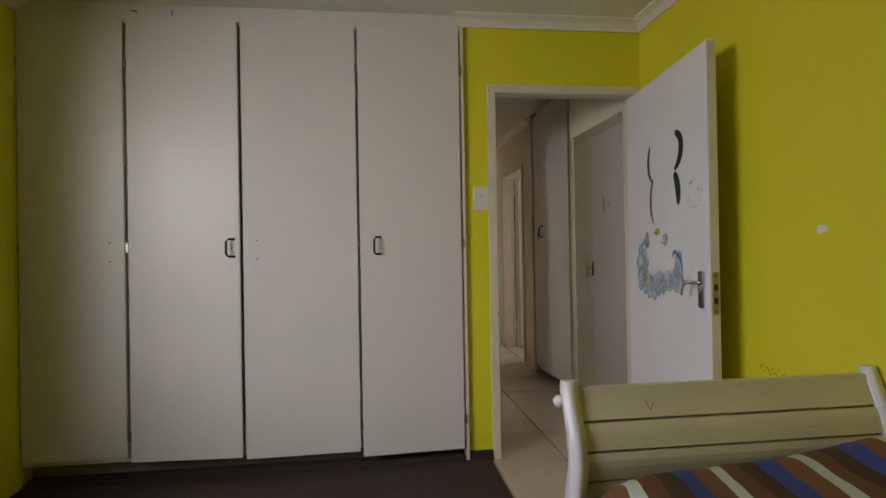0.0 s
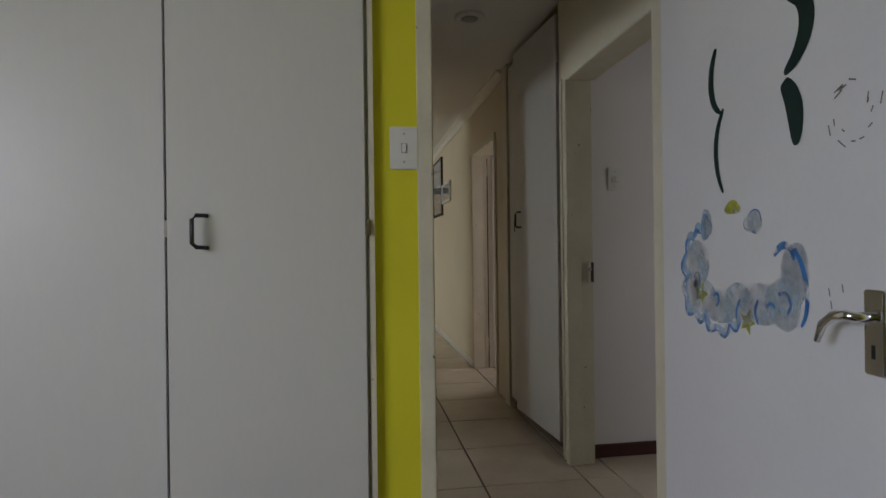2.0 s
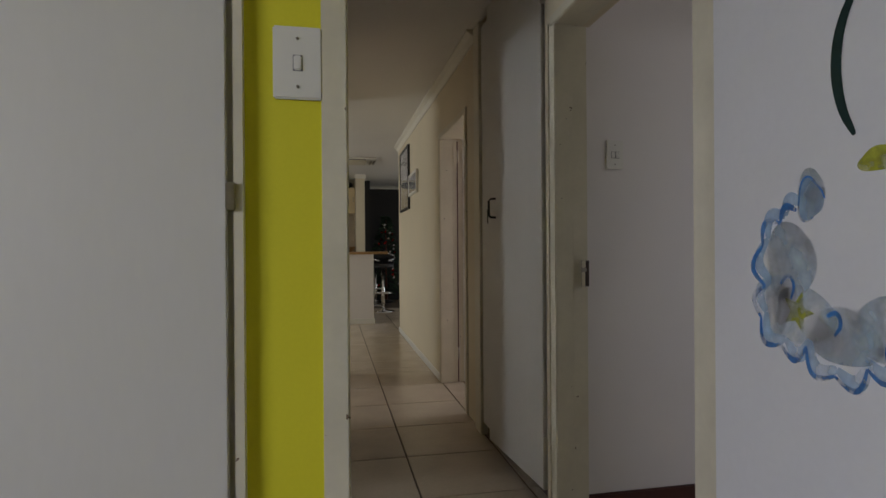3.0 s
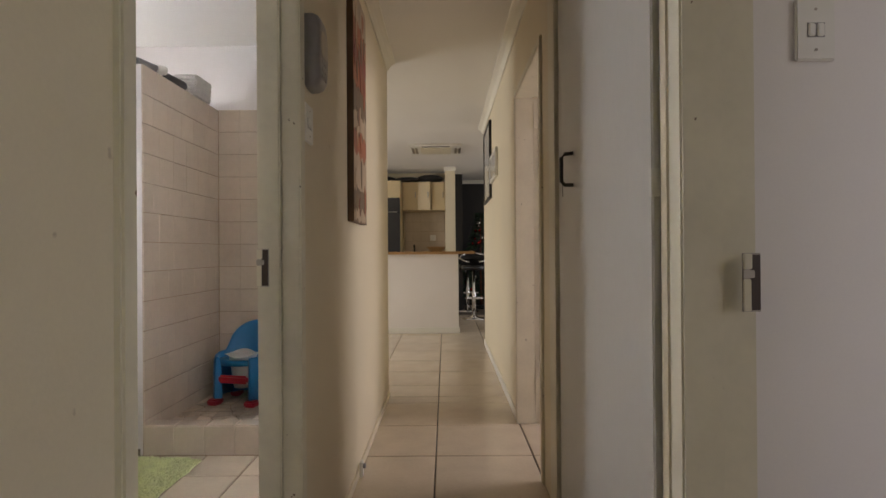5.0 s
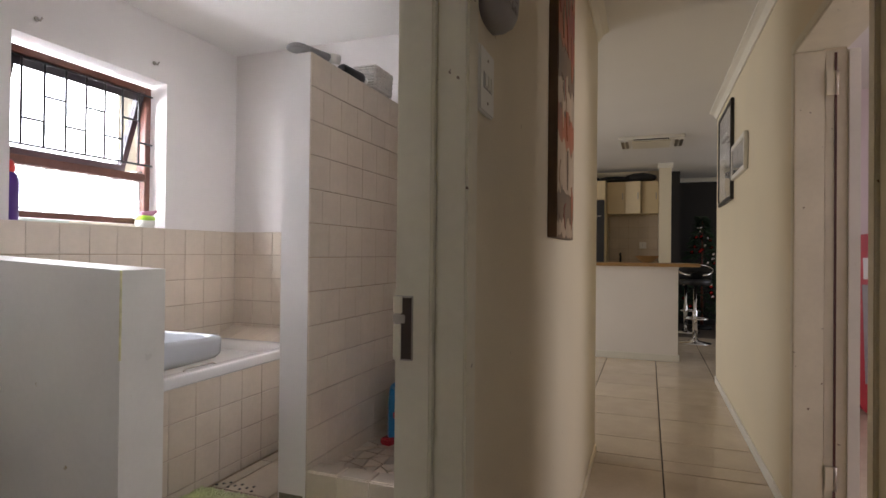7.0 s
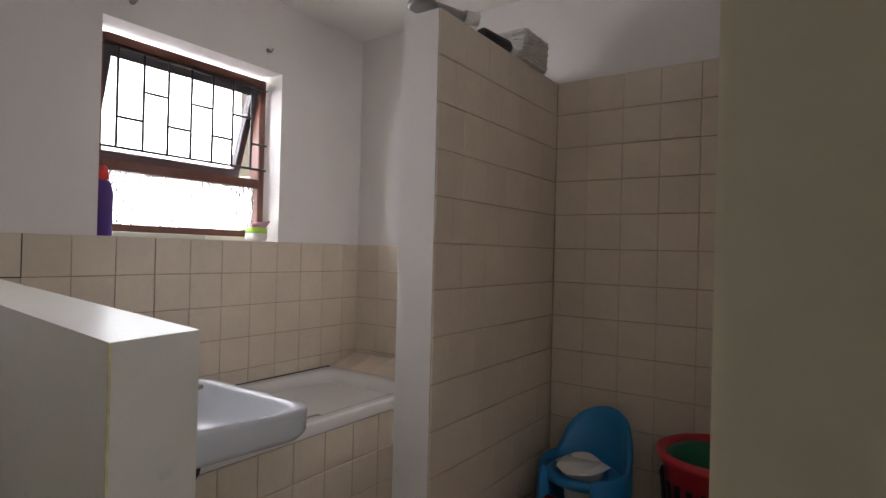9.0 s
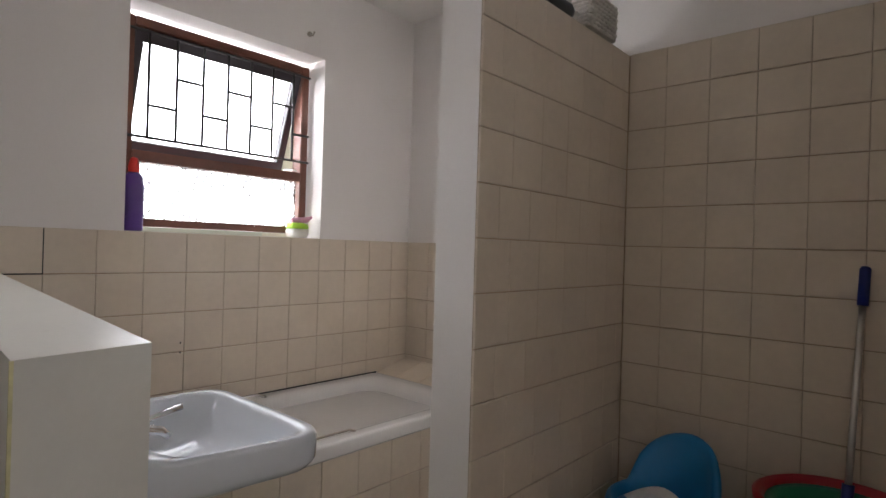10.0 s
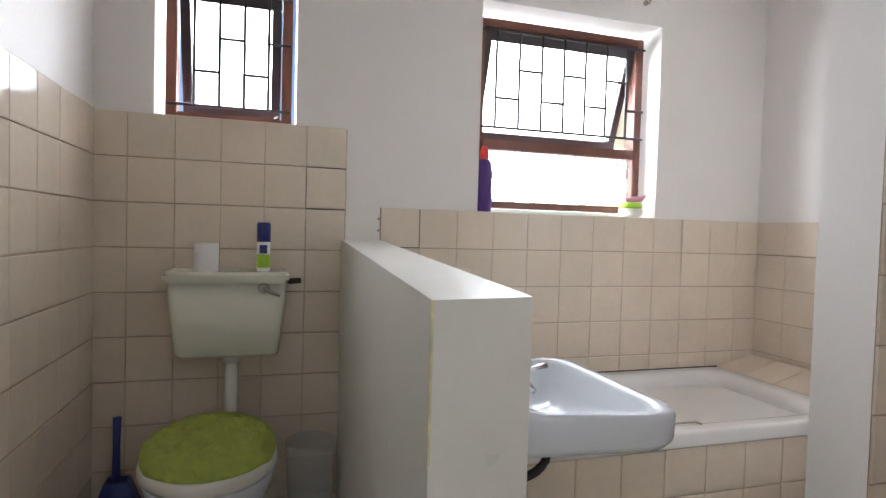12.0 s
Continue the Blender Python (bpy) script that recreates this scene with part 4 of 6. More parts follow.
def picture(name, y0, y1, z0, z1, frame_mat, mount, rows, cols, label, face=1.88):
    p = thing(name, (0, 0, 0), label, "picture frame", "framed photographs in the passage")
    f = 0.032
    fr = bmesh.new()
    for a0, a1, b0, b1 in ((y0, y1, z0, z0 + f), (y0, y1, z1 - f, z1), (y0, y0 + f, z0 + f, z1 - f), (y1 - f, y1, z0 + f, z1 - f)):
        box(face - 0.026, face - 0.002, a0, a1, b0, b1, fr, 0.003)
    part("frame", fr, frame_mat, p)
    part("mount", box(face - 0.014, face - 0.004, y0 + f, y1 - f, z0 + f, z1 - f), mount, p)
    ph, pw = (z1 - z0 - 2 * f) / rows, (y1 - y0 - 2 * f) / cols
    for r in range(rows):
        for c in range(cols):
            a, b = y0 + f + c * pw + 0.1 * pw, z0 + f + r * ph + 0.1 * ph
            part("photo", box(face - 0.0165, face - 0.0142, a, a + 0.8 * pw, b, b + 0.8 * ph), PHOTO, p)
    pane = part("glass", box(face - 0.0215, face - 0.0190, y0 + f, y1 - f, z0 + f, z1 - f), GLASS, p)
    pane.visible_shadow = False
    return p


picture("photo_frame", 10.27, 11.04, 1.56, 2.30, BLACK, PHOTO_WHITE, 4, 2, "large black framed collage of grey photographs")
picture("photo_frame", 9.66, 10.25, 1.69, 1.93, GLOSS_WHITE, PHOTO_WHITE, 1, 2, "small white framed pair of photographs")

lamp = thing("ceiling_fitting", (1.44, 6.42, H), "round white ceiling fitting with a dark centre", "ceiling light")
part("rim", lathe([(0.085, 0.0), (0.085, -0.016), (0.070, -0.022), (0.060, -0.016)], (0, 0, 0)), PLASTIC_WHITE, lamp)
part("centre", lathe([(0.058, -0.012), (0.040, -0.020), (0.004, -0.022)], (0, 0, 0)), GREY_PLASTIC, lamp)

leaf3 = thing("room_three_door", (2.055, 8.450, 0), "white painted flush door swung right back into a bedroom", "door", turn=82.0)
part("leaf", box(0.006, 0.79, -0.046, -0.006, 0.008, 1.995, bevel=0.002), GLOSS_WHITE, leaf3)

board = thing("red_padded_board", (2.90, 10.62, 0.004), "tall red padded board leaning on the lilac wall", "board")
part("body", slab([(0.17 * math.copysign(abs(math.cos(a)) ** 0.4, math.cos(a)), 0.66 + 0.66 * math.copysign(abs(math.sin(a)) ** 0.35, math.sin(a))) for a in [2 * math.pi * k / 40 for k in range(40)]], 0.07, lambda u, v, w: (u, w + 0.14 * v / 1.32, v)), RED, board)
part("print", slab([(-0.10, 0.98), (0.10, 0.98), (0.10, 1.14), (-0.10, 1.14)], 0.004, lambda u, v, w: (u, -0.004 + w + 0.14 * v / 1.32, v)), PAPER, board, "white print")
part("panel", slab([(-0.11, 0.22), (0.11, 0.22), (0.11, 0.94), (-0.11, 0.94)], 0.004, lambda u, v, w: (u, -0.004 + w + 0.14 * v / 1.32, v)), GREY_PLASTIC, board, "grey panel")

wr2 = thing("room_two_wardrobe", (0, 0, 0), "white painted built-in wardrobe in the second bedroom", "wardrobe")
part("frame_edge", box(2.623, 2.648, 6.135, 6.16, 0, H), CUPBOARD, wr2)
wd = part("door", box(2.652, 3.25, 6.128, 6.148, 0.08, 2.35, bevel=0.003), CUPBOARD, wr2)
part("hinge", box(2.638, 2.654, 6.122, 6.134, 1.19, 1.25, bevel=0.002), DULL_METAL, wd, "small steel hinge")


# ---- the bathroom's things ----
half = structure("half_wall", loft([[(-1.30, 6.840, z0), (-1.30, 6.988, z0), (-1.30, 6.988, 1.146), (-1.30, 6.840, 1.146)] if k == 0 else [(0.038, 6.815, z0), (0.008, 6.982, z0), (0.008, 6.982, 1.091), (0.038, 6.815, 1.091)] for k, z0 in ((0, bath_floor_z), (1, bath_floor_z))]), GLOSS_WHITE, "white painted half-height wall beside the toilet", "wall")
for f in half.data.polygons:
    f.use_smooth = False
part("worn_edge", box(0.0355, 0.0395, 6.8135, 6.8175, 0.86, 1.0905), STAIN, half, "yellowed worn plaster edge")
partition = structure("shower_partition", box(-0.228, -0.086, 7.83, 8.77, bath_floor_z, 2.016), WHITE_WALL, "white shower partition with one tiled face", "wall", {"+x": GROUT})
part("damp_base", box(-0.222, -0.100, 7.8272, 7.83, bath_floor_z, 0.082), MOSS, partition, "damp crumbling foot of the partition")
kerb = structure("shower_kerb", box(-0.082, 0.905, 7.828, 7.925, bath_floor_z - 0.01, 0.192), GROUT, "raised tiled shower kerb", "kerb")
ledge = structure("bath_ledge", loft([[(lx, 8.565, bath_floor_z), (lx, 8.565, 0.594), (lx, 8.764, 0.648), (lx, 8.764, bath_floor_z)] for lx in (-1.293, -0.245)]), GROUT, "tiled ledge at the end of the bath", "ledge")
apron = structure("bath_apron", box(-0.66, -0.612, 6.99, 8.568, bath_floor_z - 0.01, 0.552), GROUT, "tiled front of the bath", "bath panel")


def bathtub():
    x0, x1, y0, y1 = -1.294, -0.598, 6.992, 8.563

    def ring(inset_x, inset_y, z, r):
        a, b, c, d = x0 + inset_x, x1 - inset_x, y0 + inset_y, y1 - inset_y
        pts = []
        for cx, cy, s in ((b - r, d - r, 0), (a + r, d - r, 90), (a + r, c + r, 180), (b - r, c + r, 270)):
            for k in range(7):
                t = radians(s + 15 * k)
                pts.append((cx + r * math.cos(t), cy + r * math.sin(t), z))
        return pts
    rings = [ring(0.004, 0.004, 0.550, 0.03), ring(0.0, 0.0, 0.556, 0.03), ring(0.0, 0.0, 0.560, 0.03), ring(0.0, 0.0, 0.592, 0.03), ring(0.003, 0.003, 0.599, 0.03), ring(0.009, 0.009, 0.602, 0.03), ring(0.016, 0.016, 0.6025, 0.03), ring(0.046, 0.050, 0.6025, 0.06), ring(0.060, 0.066, 0.600, 0.07),
             ring(0.074, 0.085, 0.590, 0.08), ring(0.088, 0.105, 0.565, 0.09), ring(0.100, 0.125, 0.50, 0.10), ring(0.13, 0.19, 0.30, 0.12), ring(0.17, 0.24, 0.19, 0.10), ring(0.25, 0.4, 0.18, 0.06)]
    return loft(rings)


bath = thing("bathtub", (0, 0, 0), "white enamel bathtub set in a tiled surround", "bathtub")
part("tub", bathtub(), ENAMEL, bath)
part("grip", tube([(-0.645, 7.70, 0.603), (-0.648, 7.72, 0.611), (-0.648, 7.88, 0.611), (-0.645, 7.90, 0.603)], 0.004), DULL_METAL, bath, "thin metal bath grip")
part("grip", tube([(-1.225, 7.72, 0.604), (-1.222, 7.76, 0.620), (-1.222, 7.86, 0.620), (-1.225, 7.90, 0.604)], 0.006), CHROME, bath, "chrome bath grip")
part("sealant", box(-1.299, -1.288, 7.0, 8.56, 0.598, 0.606), BLACK, bath, "dark mouldy sealant line")


def basin_shell():
    """A wall-hung basin: wide at the front, narrower at the wall, with a rolled rim and a sunk bowl."""
    def ring(s, z, front, back, r=0.05):
        cx = -0.385
        wf, wb = 0.262 * s, 0.222 * s
        yb, yf = 6.990 + back, 7.405 - front
        pts = []
        corner = [(cx + wf, yf), (cx - wf, yf), (cx - wb, yb), (cx + wb, yb)]
        for k in range(4):
            p, q, o = Vector(corner[k]), Vector(corner[(k + 1) % 4]), Vector(corner[k - 1])
            rr = min(r, 0.45 * (p - q).length)
            a, b = p + (o - p).normalized() * rr, p + (q - p).normalized() * rr
            for i in range(6):
                t = i / 5
                c = a.lerp(p, t).lerp(p.lerp(b, t), t)
                pts.append((c.x, c.y, z(c.y) if callable(z) else z))
        return pts

    def rim(dz):
        return lambda y: 0.838 + dz + 0.030 * max(0.0, (7.12 - y) / 0.13)
    rings = [ring(0.42, 0.728, 0.20, 0.0, 0.05), ring(0.66, 0.738, 0.13, 0.0, 0.06), ring(0.95, 0.764, 0.018, 0.0, 0.08), ring(0.995, 0.780, 0.002, 0.0, 0.09), ring(1.0, rim(-0.012), 0.0, 0.0, 0.09),
             ring(0.985, rim(0.0), 0.006, 0.003, 0.085), ring(0.91, rim(0.0), 0.028, 0.085, 0.08), ring(0.885, rim(-0.010), 0.036, 0.095, 0.08),
             ring(0.80, 0.780, 0.060, 0.11, 0.09), ring(0.60, 0.746, 0.11, 0.14, 0.08), ring(0.20, 0.740, 0.19, 0.20, 0.02)]
    return loft(rings)


basin = thing("wash_basin", (0, 0, 0), "white ceramic wall-hung wash basin on the half wall", "basin")
part("bowl", basin_shell(), SANITARY, basin)
part("bracket", box(-0.55, -0.16, 6.988, 7.02, 0.69, 0.80, bevel=0.006), SANITARY, basin)
for tx in (-0.50, -0.21):
    tap = part("tap", tube([(tx, 7.03, 0.868), (tx, 7.03, 0.890), (tx, 7.042, 0.900), (tx, 7.085, 0.890), (tx, 7.098, 0.876)], [0.011, 0.011, 0.010, 0.008, 0.007]), CHROME, basin, "small chrome pillar tap")
    part("lever", tube([(tx, 7.03, 0.905), (tx + 0.02, 7.07, 0.925), (tx + 0.028, 7.11, 0.935)], [0.006, 0.005, 0.006], seg=8), CHROME, tap, "slim chrome lever")
    part("tap_head", lathe([(0.004, 0.0), (0.018, 0.003), (0.020, 0.018), (0.012, 0.028), (0.003, 0.030)], (tx, 7.025, 0.898), seg=14), CHROME, tap)
part("waste_pipe", tube([(-0.35, 7.12 + 0.085 * math.sin(math.pi * k / 12), 0.685 + 0.05 * math.cos(math.pi * k / 12)) for k in range(13)] + [(-0.35, 6.99, 0.634)], 0.0105), BLACK, basin, "black flexible waste pipe")

# toilet
toilet = thing("toilet", (0, 0, 0), "white ceramic toilet with a separate cistern", "toilet")
cx, cy = -1.30, 6.425


def cistern_body():
    rings = []
    for s, z, d in ((0.86, 0.755, 0.14), (0.88, 0.765, 0.150), (0.93, 0.85, 0.162), (1.0, 1.000, 0.172)):
        w = 0.184 * s
        ring = []
        for a, b in ((0.0, -w), (0.0, w)):
            ring.append((cx + 0.004, cy + 0.036 + b, z))
        for k in range(5):
            t = radians(90 - 22.5 * k)
            ring.append((cx + d - 0.035 + 0.035 * math.cos(t), cy + 0.036 + w - 0.035 + 0.035 * math.sin(t), z))
        for k in range(5):
            t = radians(-22.5 * k)
            ring.append((cx + d - 0.035 + 0.035 * math.cos(t), cy + 0.036 - w + 0.035 + 0.035 * math.sin(t), z))
        rings.append(ring)
    return loft(rings)


cist = part("cistern", cistern_body(), CISTERN, toilet, "tapered off-white cistern")
part("cistern_lid", box(cx + 0.002, cx + 0.190, cy - 0.155, cy + 0.227, 1.000, 1.037, bevel=0.012), CISTERN, cist)
part("flush_boss", tube([(cx + 0.165, cy + 0.148, 0.985), (cx + 0.192, cy + 0.148, 0.985)], [0.020, 0.015]), DULL_METAL, cist)
part("flush_lever", tube([(cx + 0.190, cy + 0.148, 0.985), (cx + 0.200, cy + 0.165, 0.977), (cx + 0.198, cy + 0.198, 0.962)], [0.0065, 0.0065, 0.005]), DULL_METAL, cist, "tarnished flush lever")
part("inlet_pipe", tube([(cx + 0.06, cy + 0.19, 0.995), (cx + 0.06, cy + 0.235, 0.998), (cx + 0.06, cy + 0.262, 1.0), (cx + 0.004, cy + 0.265, 1.0)], 0.007), DULL_METAL, cist)
part("inlet_valve", tube([(cx + 0.06, cy + 0.225, 0.997), (cx + 0.06, cy + 0.270, 1.0)], 0.010), DARK_SKIRT, cist)
fp = part("flush_pipe", tube([(cx + 0.085, cy + 0.046, 0.765), (cx + 0.085, cy + 0.046, 0.45)], 0.021, seg=16), PLASTIC_WHITE, toilet)
part("pipe_nut", tube([(cx + 0.085, cy + 0.046, 0.765), (cx + 0.085, cy + 0.046, 0.728)], 0.029, seg=16), PLASTIC_WHITE, fp)


def oval(ccx, ccy, rx, ry, z, tilt=0.0, n=36):
    return [(ccx + rx * math.cos(a) * (1.0 + 0.06 * math.cos(a)), ccy + ry * math.sin(a), z - tilt * rx * math.cos(a)) for a in [2 * math.pi * k / n for k in range(n)]]


bx = -0.955
part("bowl", loft([oval(bx - 0.05, cy, 0.15, 0.115, bath_floor_z), oval(bx - 0.05, cy, 0.145, 0.105, 0.15), oval(bx - 0.03, cy, 0.155, 0.125, 0.28), oval(bx, cy + 0.012, 0.190, 0.170, 0.42), oval(bx, cy + 0.012, 0.200, 0.182, 0.468), oval(bx, cy + 0.012, 0.198, 0.180, 0.479)]), SANITARY, toilet)
part("seat", loft([oval(bx, cy + 0.010, 0.205, 0.184, 0.483), oval(bx, cy + 0.010, 0.209, 0.188, 0.493), oval(bx, cy + 0.010, 0.209, 0.188, 0.513), oval(bx, cy + 0.010, 0.202, 0.182, 0.521)]), PLASTIC_WHITE, toilet, "white plastic seat and lid")


def pile(bm, faces, count, length, seed):
    """Adds short tufts of yarn that stand up from the given faces, leaning every way."""
    rng = random.Random(seed)
    spots = []
    for f in faces:
        spots.append((f.calc_center_median(), f.normal.copy(), math.sqrt(f.calc_area())))
    total = sum(s * s for _, _, s in spots)
    for c, nrm, s in spots:
        want = count * s * s / total
        for _ in range(int(want) + (rng.random() < want % 1)):
            p = c + Vector((rng.uniform(-s, s), rng.uniform(-s, s), 0)) * 0.6
            d = (nrm + Vector((rng.uniform(-1, 1), rng.uniform(-1, 1), rng.uniform(-0.3, 0.3)))).normalized() * length * rng.uniform(0.6, 1.2)
            w = d.orthogonal().normalized() * 0.0022
            bm.faces.new([bm.verts.new(q) for q in (p - w, p + w, p + d * 0.7 + w * 0.8, p + d, p + d * 0.7 - w * 0.8)])
    return bm


def fluffy(ccx, ccy, rx, ry, z, seed):
    """A shaggy oval cover with an uneven surface."""
    bm = bmesh.new()
    n, m = 120, 40
    rows = []
    for j in range(m + 1):
        f = j / m
        row = []
        for k in range(n):
            a = 2 * math.pi * k / n
            e = 1 + 0.02 * noise.noise(Vector((3 * math.cos(a), 3 * math.sin(a), seed)))
            x, y = ccx + rx * f * e * math.cos(a), ccy + ry * f * e * math.sin(a)
            h = z + 0.030 * (1 - f ** 6) + 0.013 * noise.noise(Vector((x * 46, y * 42, seed))) + 0.007 * noise.noise(Vector((x * 120, y * 130, seed)))
            row.append(bm.verts.new((x, y, h - 0.10 * (x - ccx))))
        rows.append(row)
    for a, b in zip(rows[1:], rows[2:]):
        for k in range(n):
            f = bm.faces.new((a[k], a[(k + 1) % n], b[(k + 1) % n], b[k]))
            f.smooth = True
    bm.faces.new(rows[1])
    for v in rows[0]:
        bm.verts.remove(v)
    low = [bm.verts.new((v.co.x, v.co.y, v.co.z - 0.028)) for v in rows[-1]]
    for k in range(n):
        bm.faces.new((rows[-1][k], rows[-1][(k + 1) % n], low[(k + 1) % n], low[k]))
    bm.faces.new(low[::-1])
    bm.normal_update()
    return pile(bm, [f for f in bm.faces if len(f.verts) < 5 and f.normal.z > 0.3], 7000, 0.008, 4)


tagged(made("toilet_lid_cover", fluffy(bx, cy + 0.010, 0.205, 0.183, 0.545, 3.0), LID_GREEN), "shaggy lime green cover on the toilet lid", "lid cover")

roll = thing("toilet_roll", (-1.160, 6.394, 1.037), "white toilet paper roll standing on the cistern", "toilet paper")
part("paper", lathe([(0.036, 0.0), (0.037, 0.003), (0.037, 0.087), (0.036, 0.090), (0.018, 0.090), (0.017, 0.060)], (0, 0, 0)), PAPER, roll)
part("core", lathe([(0.0172, 0.055), (0.0172, 0.0885), (0.0160, 0.0885), (0.0160, 0.058)], (0, 0, 0), seg=20), GROUT, roll, "brown cardboard core")
spray = thing("air_freshener_can", (-1.180, 6.569, 1.037), "white and green spray can with a navy cap", "spray can")
part("can", lathe([(0.020, 0.0), (0.0215, 0.004), (0.0215, 0.098), (0.017, 0.112)], (0, 0, 0), seg=20), PAPER, spray)
part("label_band", lathe([(0.0216, 0.012), (0.0219, 0.013), (0.0219, 0.055), (0.0216, 0.056)], (0, 0, 0), seg=20), LIME, spray, "green label band")
part("label_print", box(0.0195, 0.0225, -0.012, 0.012, 0.060, 0.088, bevel=0.0005), NAVY, spray, "dark printed block")
part("cap", lathe([(0.0220, 0.098), (0.0220, 0.158), (0.018, 0.163)], (0, 0, 0), seg=20), NAVY, spray, "navy cap")

bin_ = thing("waste_bin", (-1.165, 6.735, bath_floor_z), "translucent white plastic waste bin", "bin")
part("body", lathe([(0.062, 0.0), (0.080, 0.004), (0.098, 0.40), (0.101, 0.405), (0.095, 0.404), (0.078, 0.02)], (0, 0, 0), sx=0.9, sy=0.85), CLEAR_PLASTIC, bin_)
brush = thing("dustpan", (-1.20, 6.125, bath_floor_z), "blue plastic dustpan standing against the wall", "dustpan")
part("pan", loft([[(-0.07, -0.075, 0.0), (0.03, -0.075, 0.0), (0.03, 0.085, 0.0), (-0.07, 0.085, 0.0)], [(-0.07, -0.07, 0.18), (0.02, -0.07, 0.18), (0.02, 0.08, 0.18), (-0.07, 0.08, 0.18)], [(-0.06, -0.03, 0.30), (0.0, -0.03, 0.30), (0.0, 0.035, 0.30), (-0.06, 0.035, 0.30)]]), NAVY, brush)
part("handle", tube([(-0.025, 0.0, 0.29), (-0.03, 0.0, 0.40), (-0.035, 0.0, 0.505)], [0.014, 0.011, 0.013]), NAVY, brush)

# shower things
potty = thing("child_potty_chair", (0.185, 8.49, 0.148), "blue plastic child's potty chair with red feet", "potty", turn=-12.0)


def potty_shell():
    """A horseshoe wall: high rounded back, arms that slope down and run out into the front legs."""
    rings = []
    for k in range(41):
        th = radians(-142 + 284 * k / 40)
        side = abs(th) / radians(142)
        top = 0.305 + 0.175 * math.sqrt(max(0, 1 - (side / 0.46) ** 2)) - 0.035 * max(0, side - 0.46)
        low = 0.035
        ring = []
        for f, z in ((1.0, low), (0.99, 0.18), (0.97, top - 0.03), (0.935, top - 0.006), (0.89, top), (0.84, top - 0.008), (0.80, top - 0.035), (0.76, 0.18), (0.74, low)):
            lean = 0.16 * max(0, z - 0.24) * math.cos(th)
            ring.append((0.185 * f * math.sin(th), 0.165 * f * math.cos(th) - 0.005 + max(0, lean), z))
        rings.append(ring)
    return loft(rings)


part("shell", potty_shell(), BLUE, potty, "blue moulded back and arms")
RIM = [2 * math.pi * k / 32 for k in range(32)]
part("seat", loft([[(r * math.cos(a), -0.01 + 0.9 * r * math.sin(a), z) for a in RIM] for r, z in ((0.142, 0.235), (0.146, 0.250), (0.142, 0.264), (0.112, 0.268), (0.100, 0.258))]), BLUE, potty, "blue seat round the pot")
part("bowl_insert", loft([[((0.100 + 0.012 * math.cos(2 * a)) * math.cos(a), -0.015 + 0.100 * math.sin(a) - (0.030 if 4.3 < a < 5.1 else 0.0), 0.296 + 0.012 * math.cos(3 * a)) for a in RIM], [(0.082 * math.cos(a), -0.015 + 0.082 * math.sin(a), 0.284) for a in RIM], [(0.072 * math.cos(a), -0.015 + 0.072 * math.sin(a), 0.225) for a in RIM], [(0.05 * math.cos(a), -0.02 + 0.05 * math.sin(a), 0.09) for a in RIM]]), PLASTIC_WHITE, potty, "white inner pot with a lip")
for lx in (-1, 1):
    part("foot", box(lx * 0.122 - 0.034, lx * 0.122 + 0.034, -0.160, -0.080, 0.0, 0.037, bevel=0.009), RED, potty, "red foot")
    part("foot", box(lx * 0.120 - 0.030, lx * 0.120 + 0.030, 0.07, 0.14, 0.0, 0.037, bevel=0.009), RED, potty, "red foot")
part("front_bar", box(-0.098, 0.098, -0.135, -0.108, 0.130, 0.180, bevel=0.012), RED, potty, "red front bar")

basket = thing("laundry_tub", (0.655, 8.525, 0.148), "red plastic laundry basket with a green tub inside", "laundry basket")
part("red_basket", lathe([(0.15, 0.0), (0.16, 0.006), (0.205, 0.395), (0.228, 0.405), (0.230, 0.425), (0.215, 0.432), (0.198, 0.415), (0.15, 0.02)], (0, 0, 0), seg=40, sx=0.92, sy=0.92), RED, basket)
for k in range(26):
    a = 2 * math.pi * k / 26
    part("slot", box(-0.009, 0.009, -0.003, 0.003, 0, 0.14), BLACK, basket).matrix_basis = pose(0.180 * math.cos(a), 0.180 * math.sin(a), 0.20, 6, 0, math.degrees(a) + 90)
part("green_tub", lathe([(0.12, 0.16), (0.182, 0.395), (0.196, 0.402), (0.194, 0.410), (0.174, 0.400), (0.125, 0.19), (0.02, 0.18)], (0, 0, 0), seg=40, sx=0.92, sy=0.92), GREEN, basket, "green plastic tub")
mop = thing("mop", (0, 0, 0), "mop with a satin steel handle and blue grip", "mop")
part("handle", tube([(0.655, 8.60, 0.40), (0.672, 8.752, 1.115)], 0.0092, seg=14), SATIN_STEEL, mop)
part("grip", tube([(0.672, 8.748, 1.105), (0.6755, 8.760, 1.215), (0.676, 8.761, 1.222)], [0.015, 0.015, 0.010], seg=14), NAVY, mop, "blue plastic grip")
part("collar", tube([(0.6582, 8.629, 0.535), (0.6597, 8.642, 0.597)], 0.0155, seg=14), NAVY, mop, "blue joint sleeve")
part("head", lathe([(0.02, 0.05), (0.035, 0.03), (0.085, 0.0), (0.09, -0.012), (0.02, -0.014)], (0.655, 8.60, 0.345), seg=18), PAPER, mop)

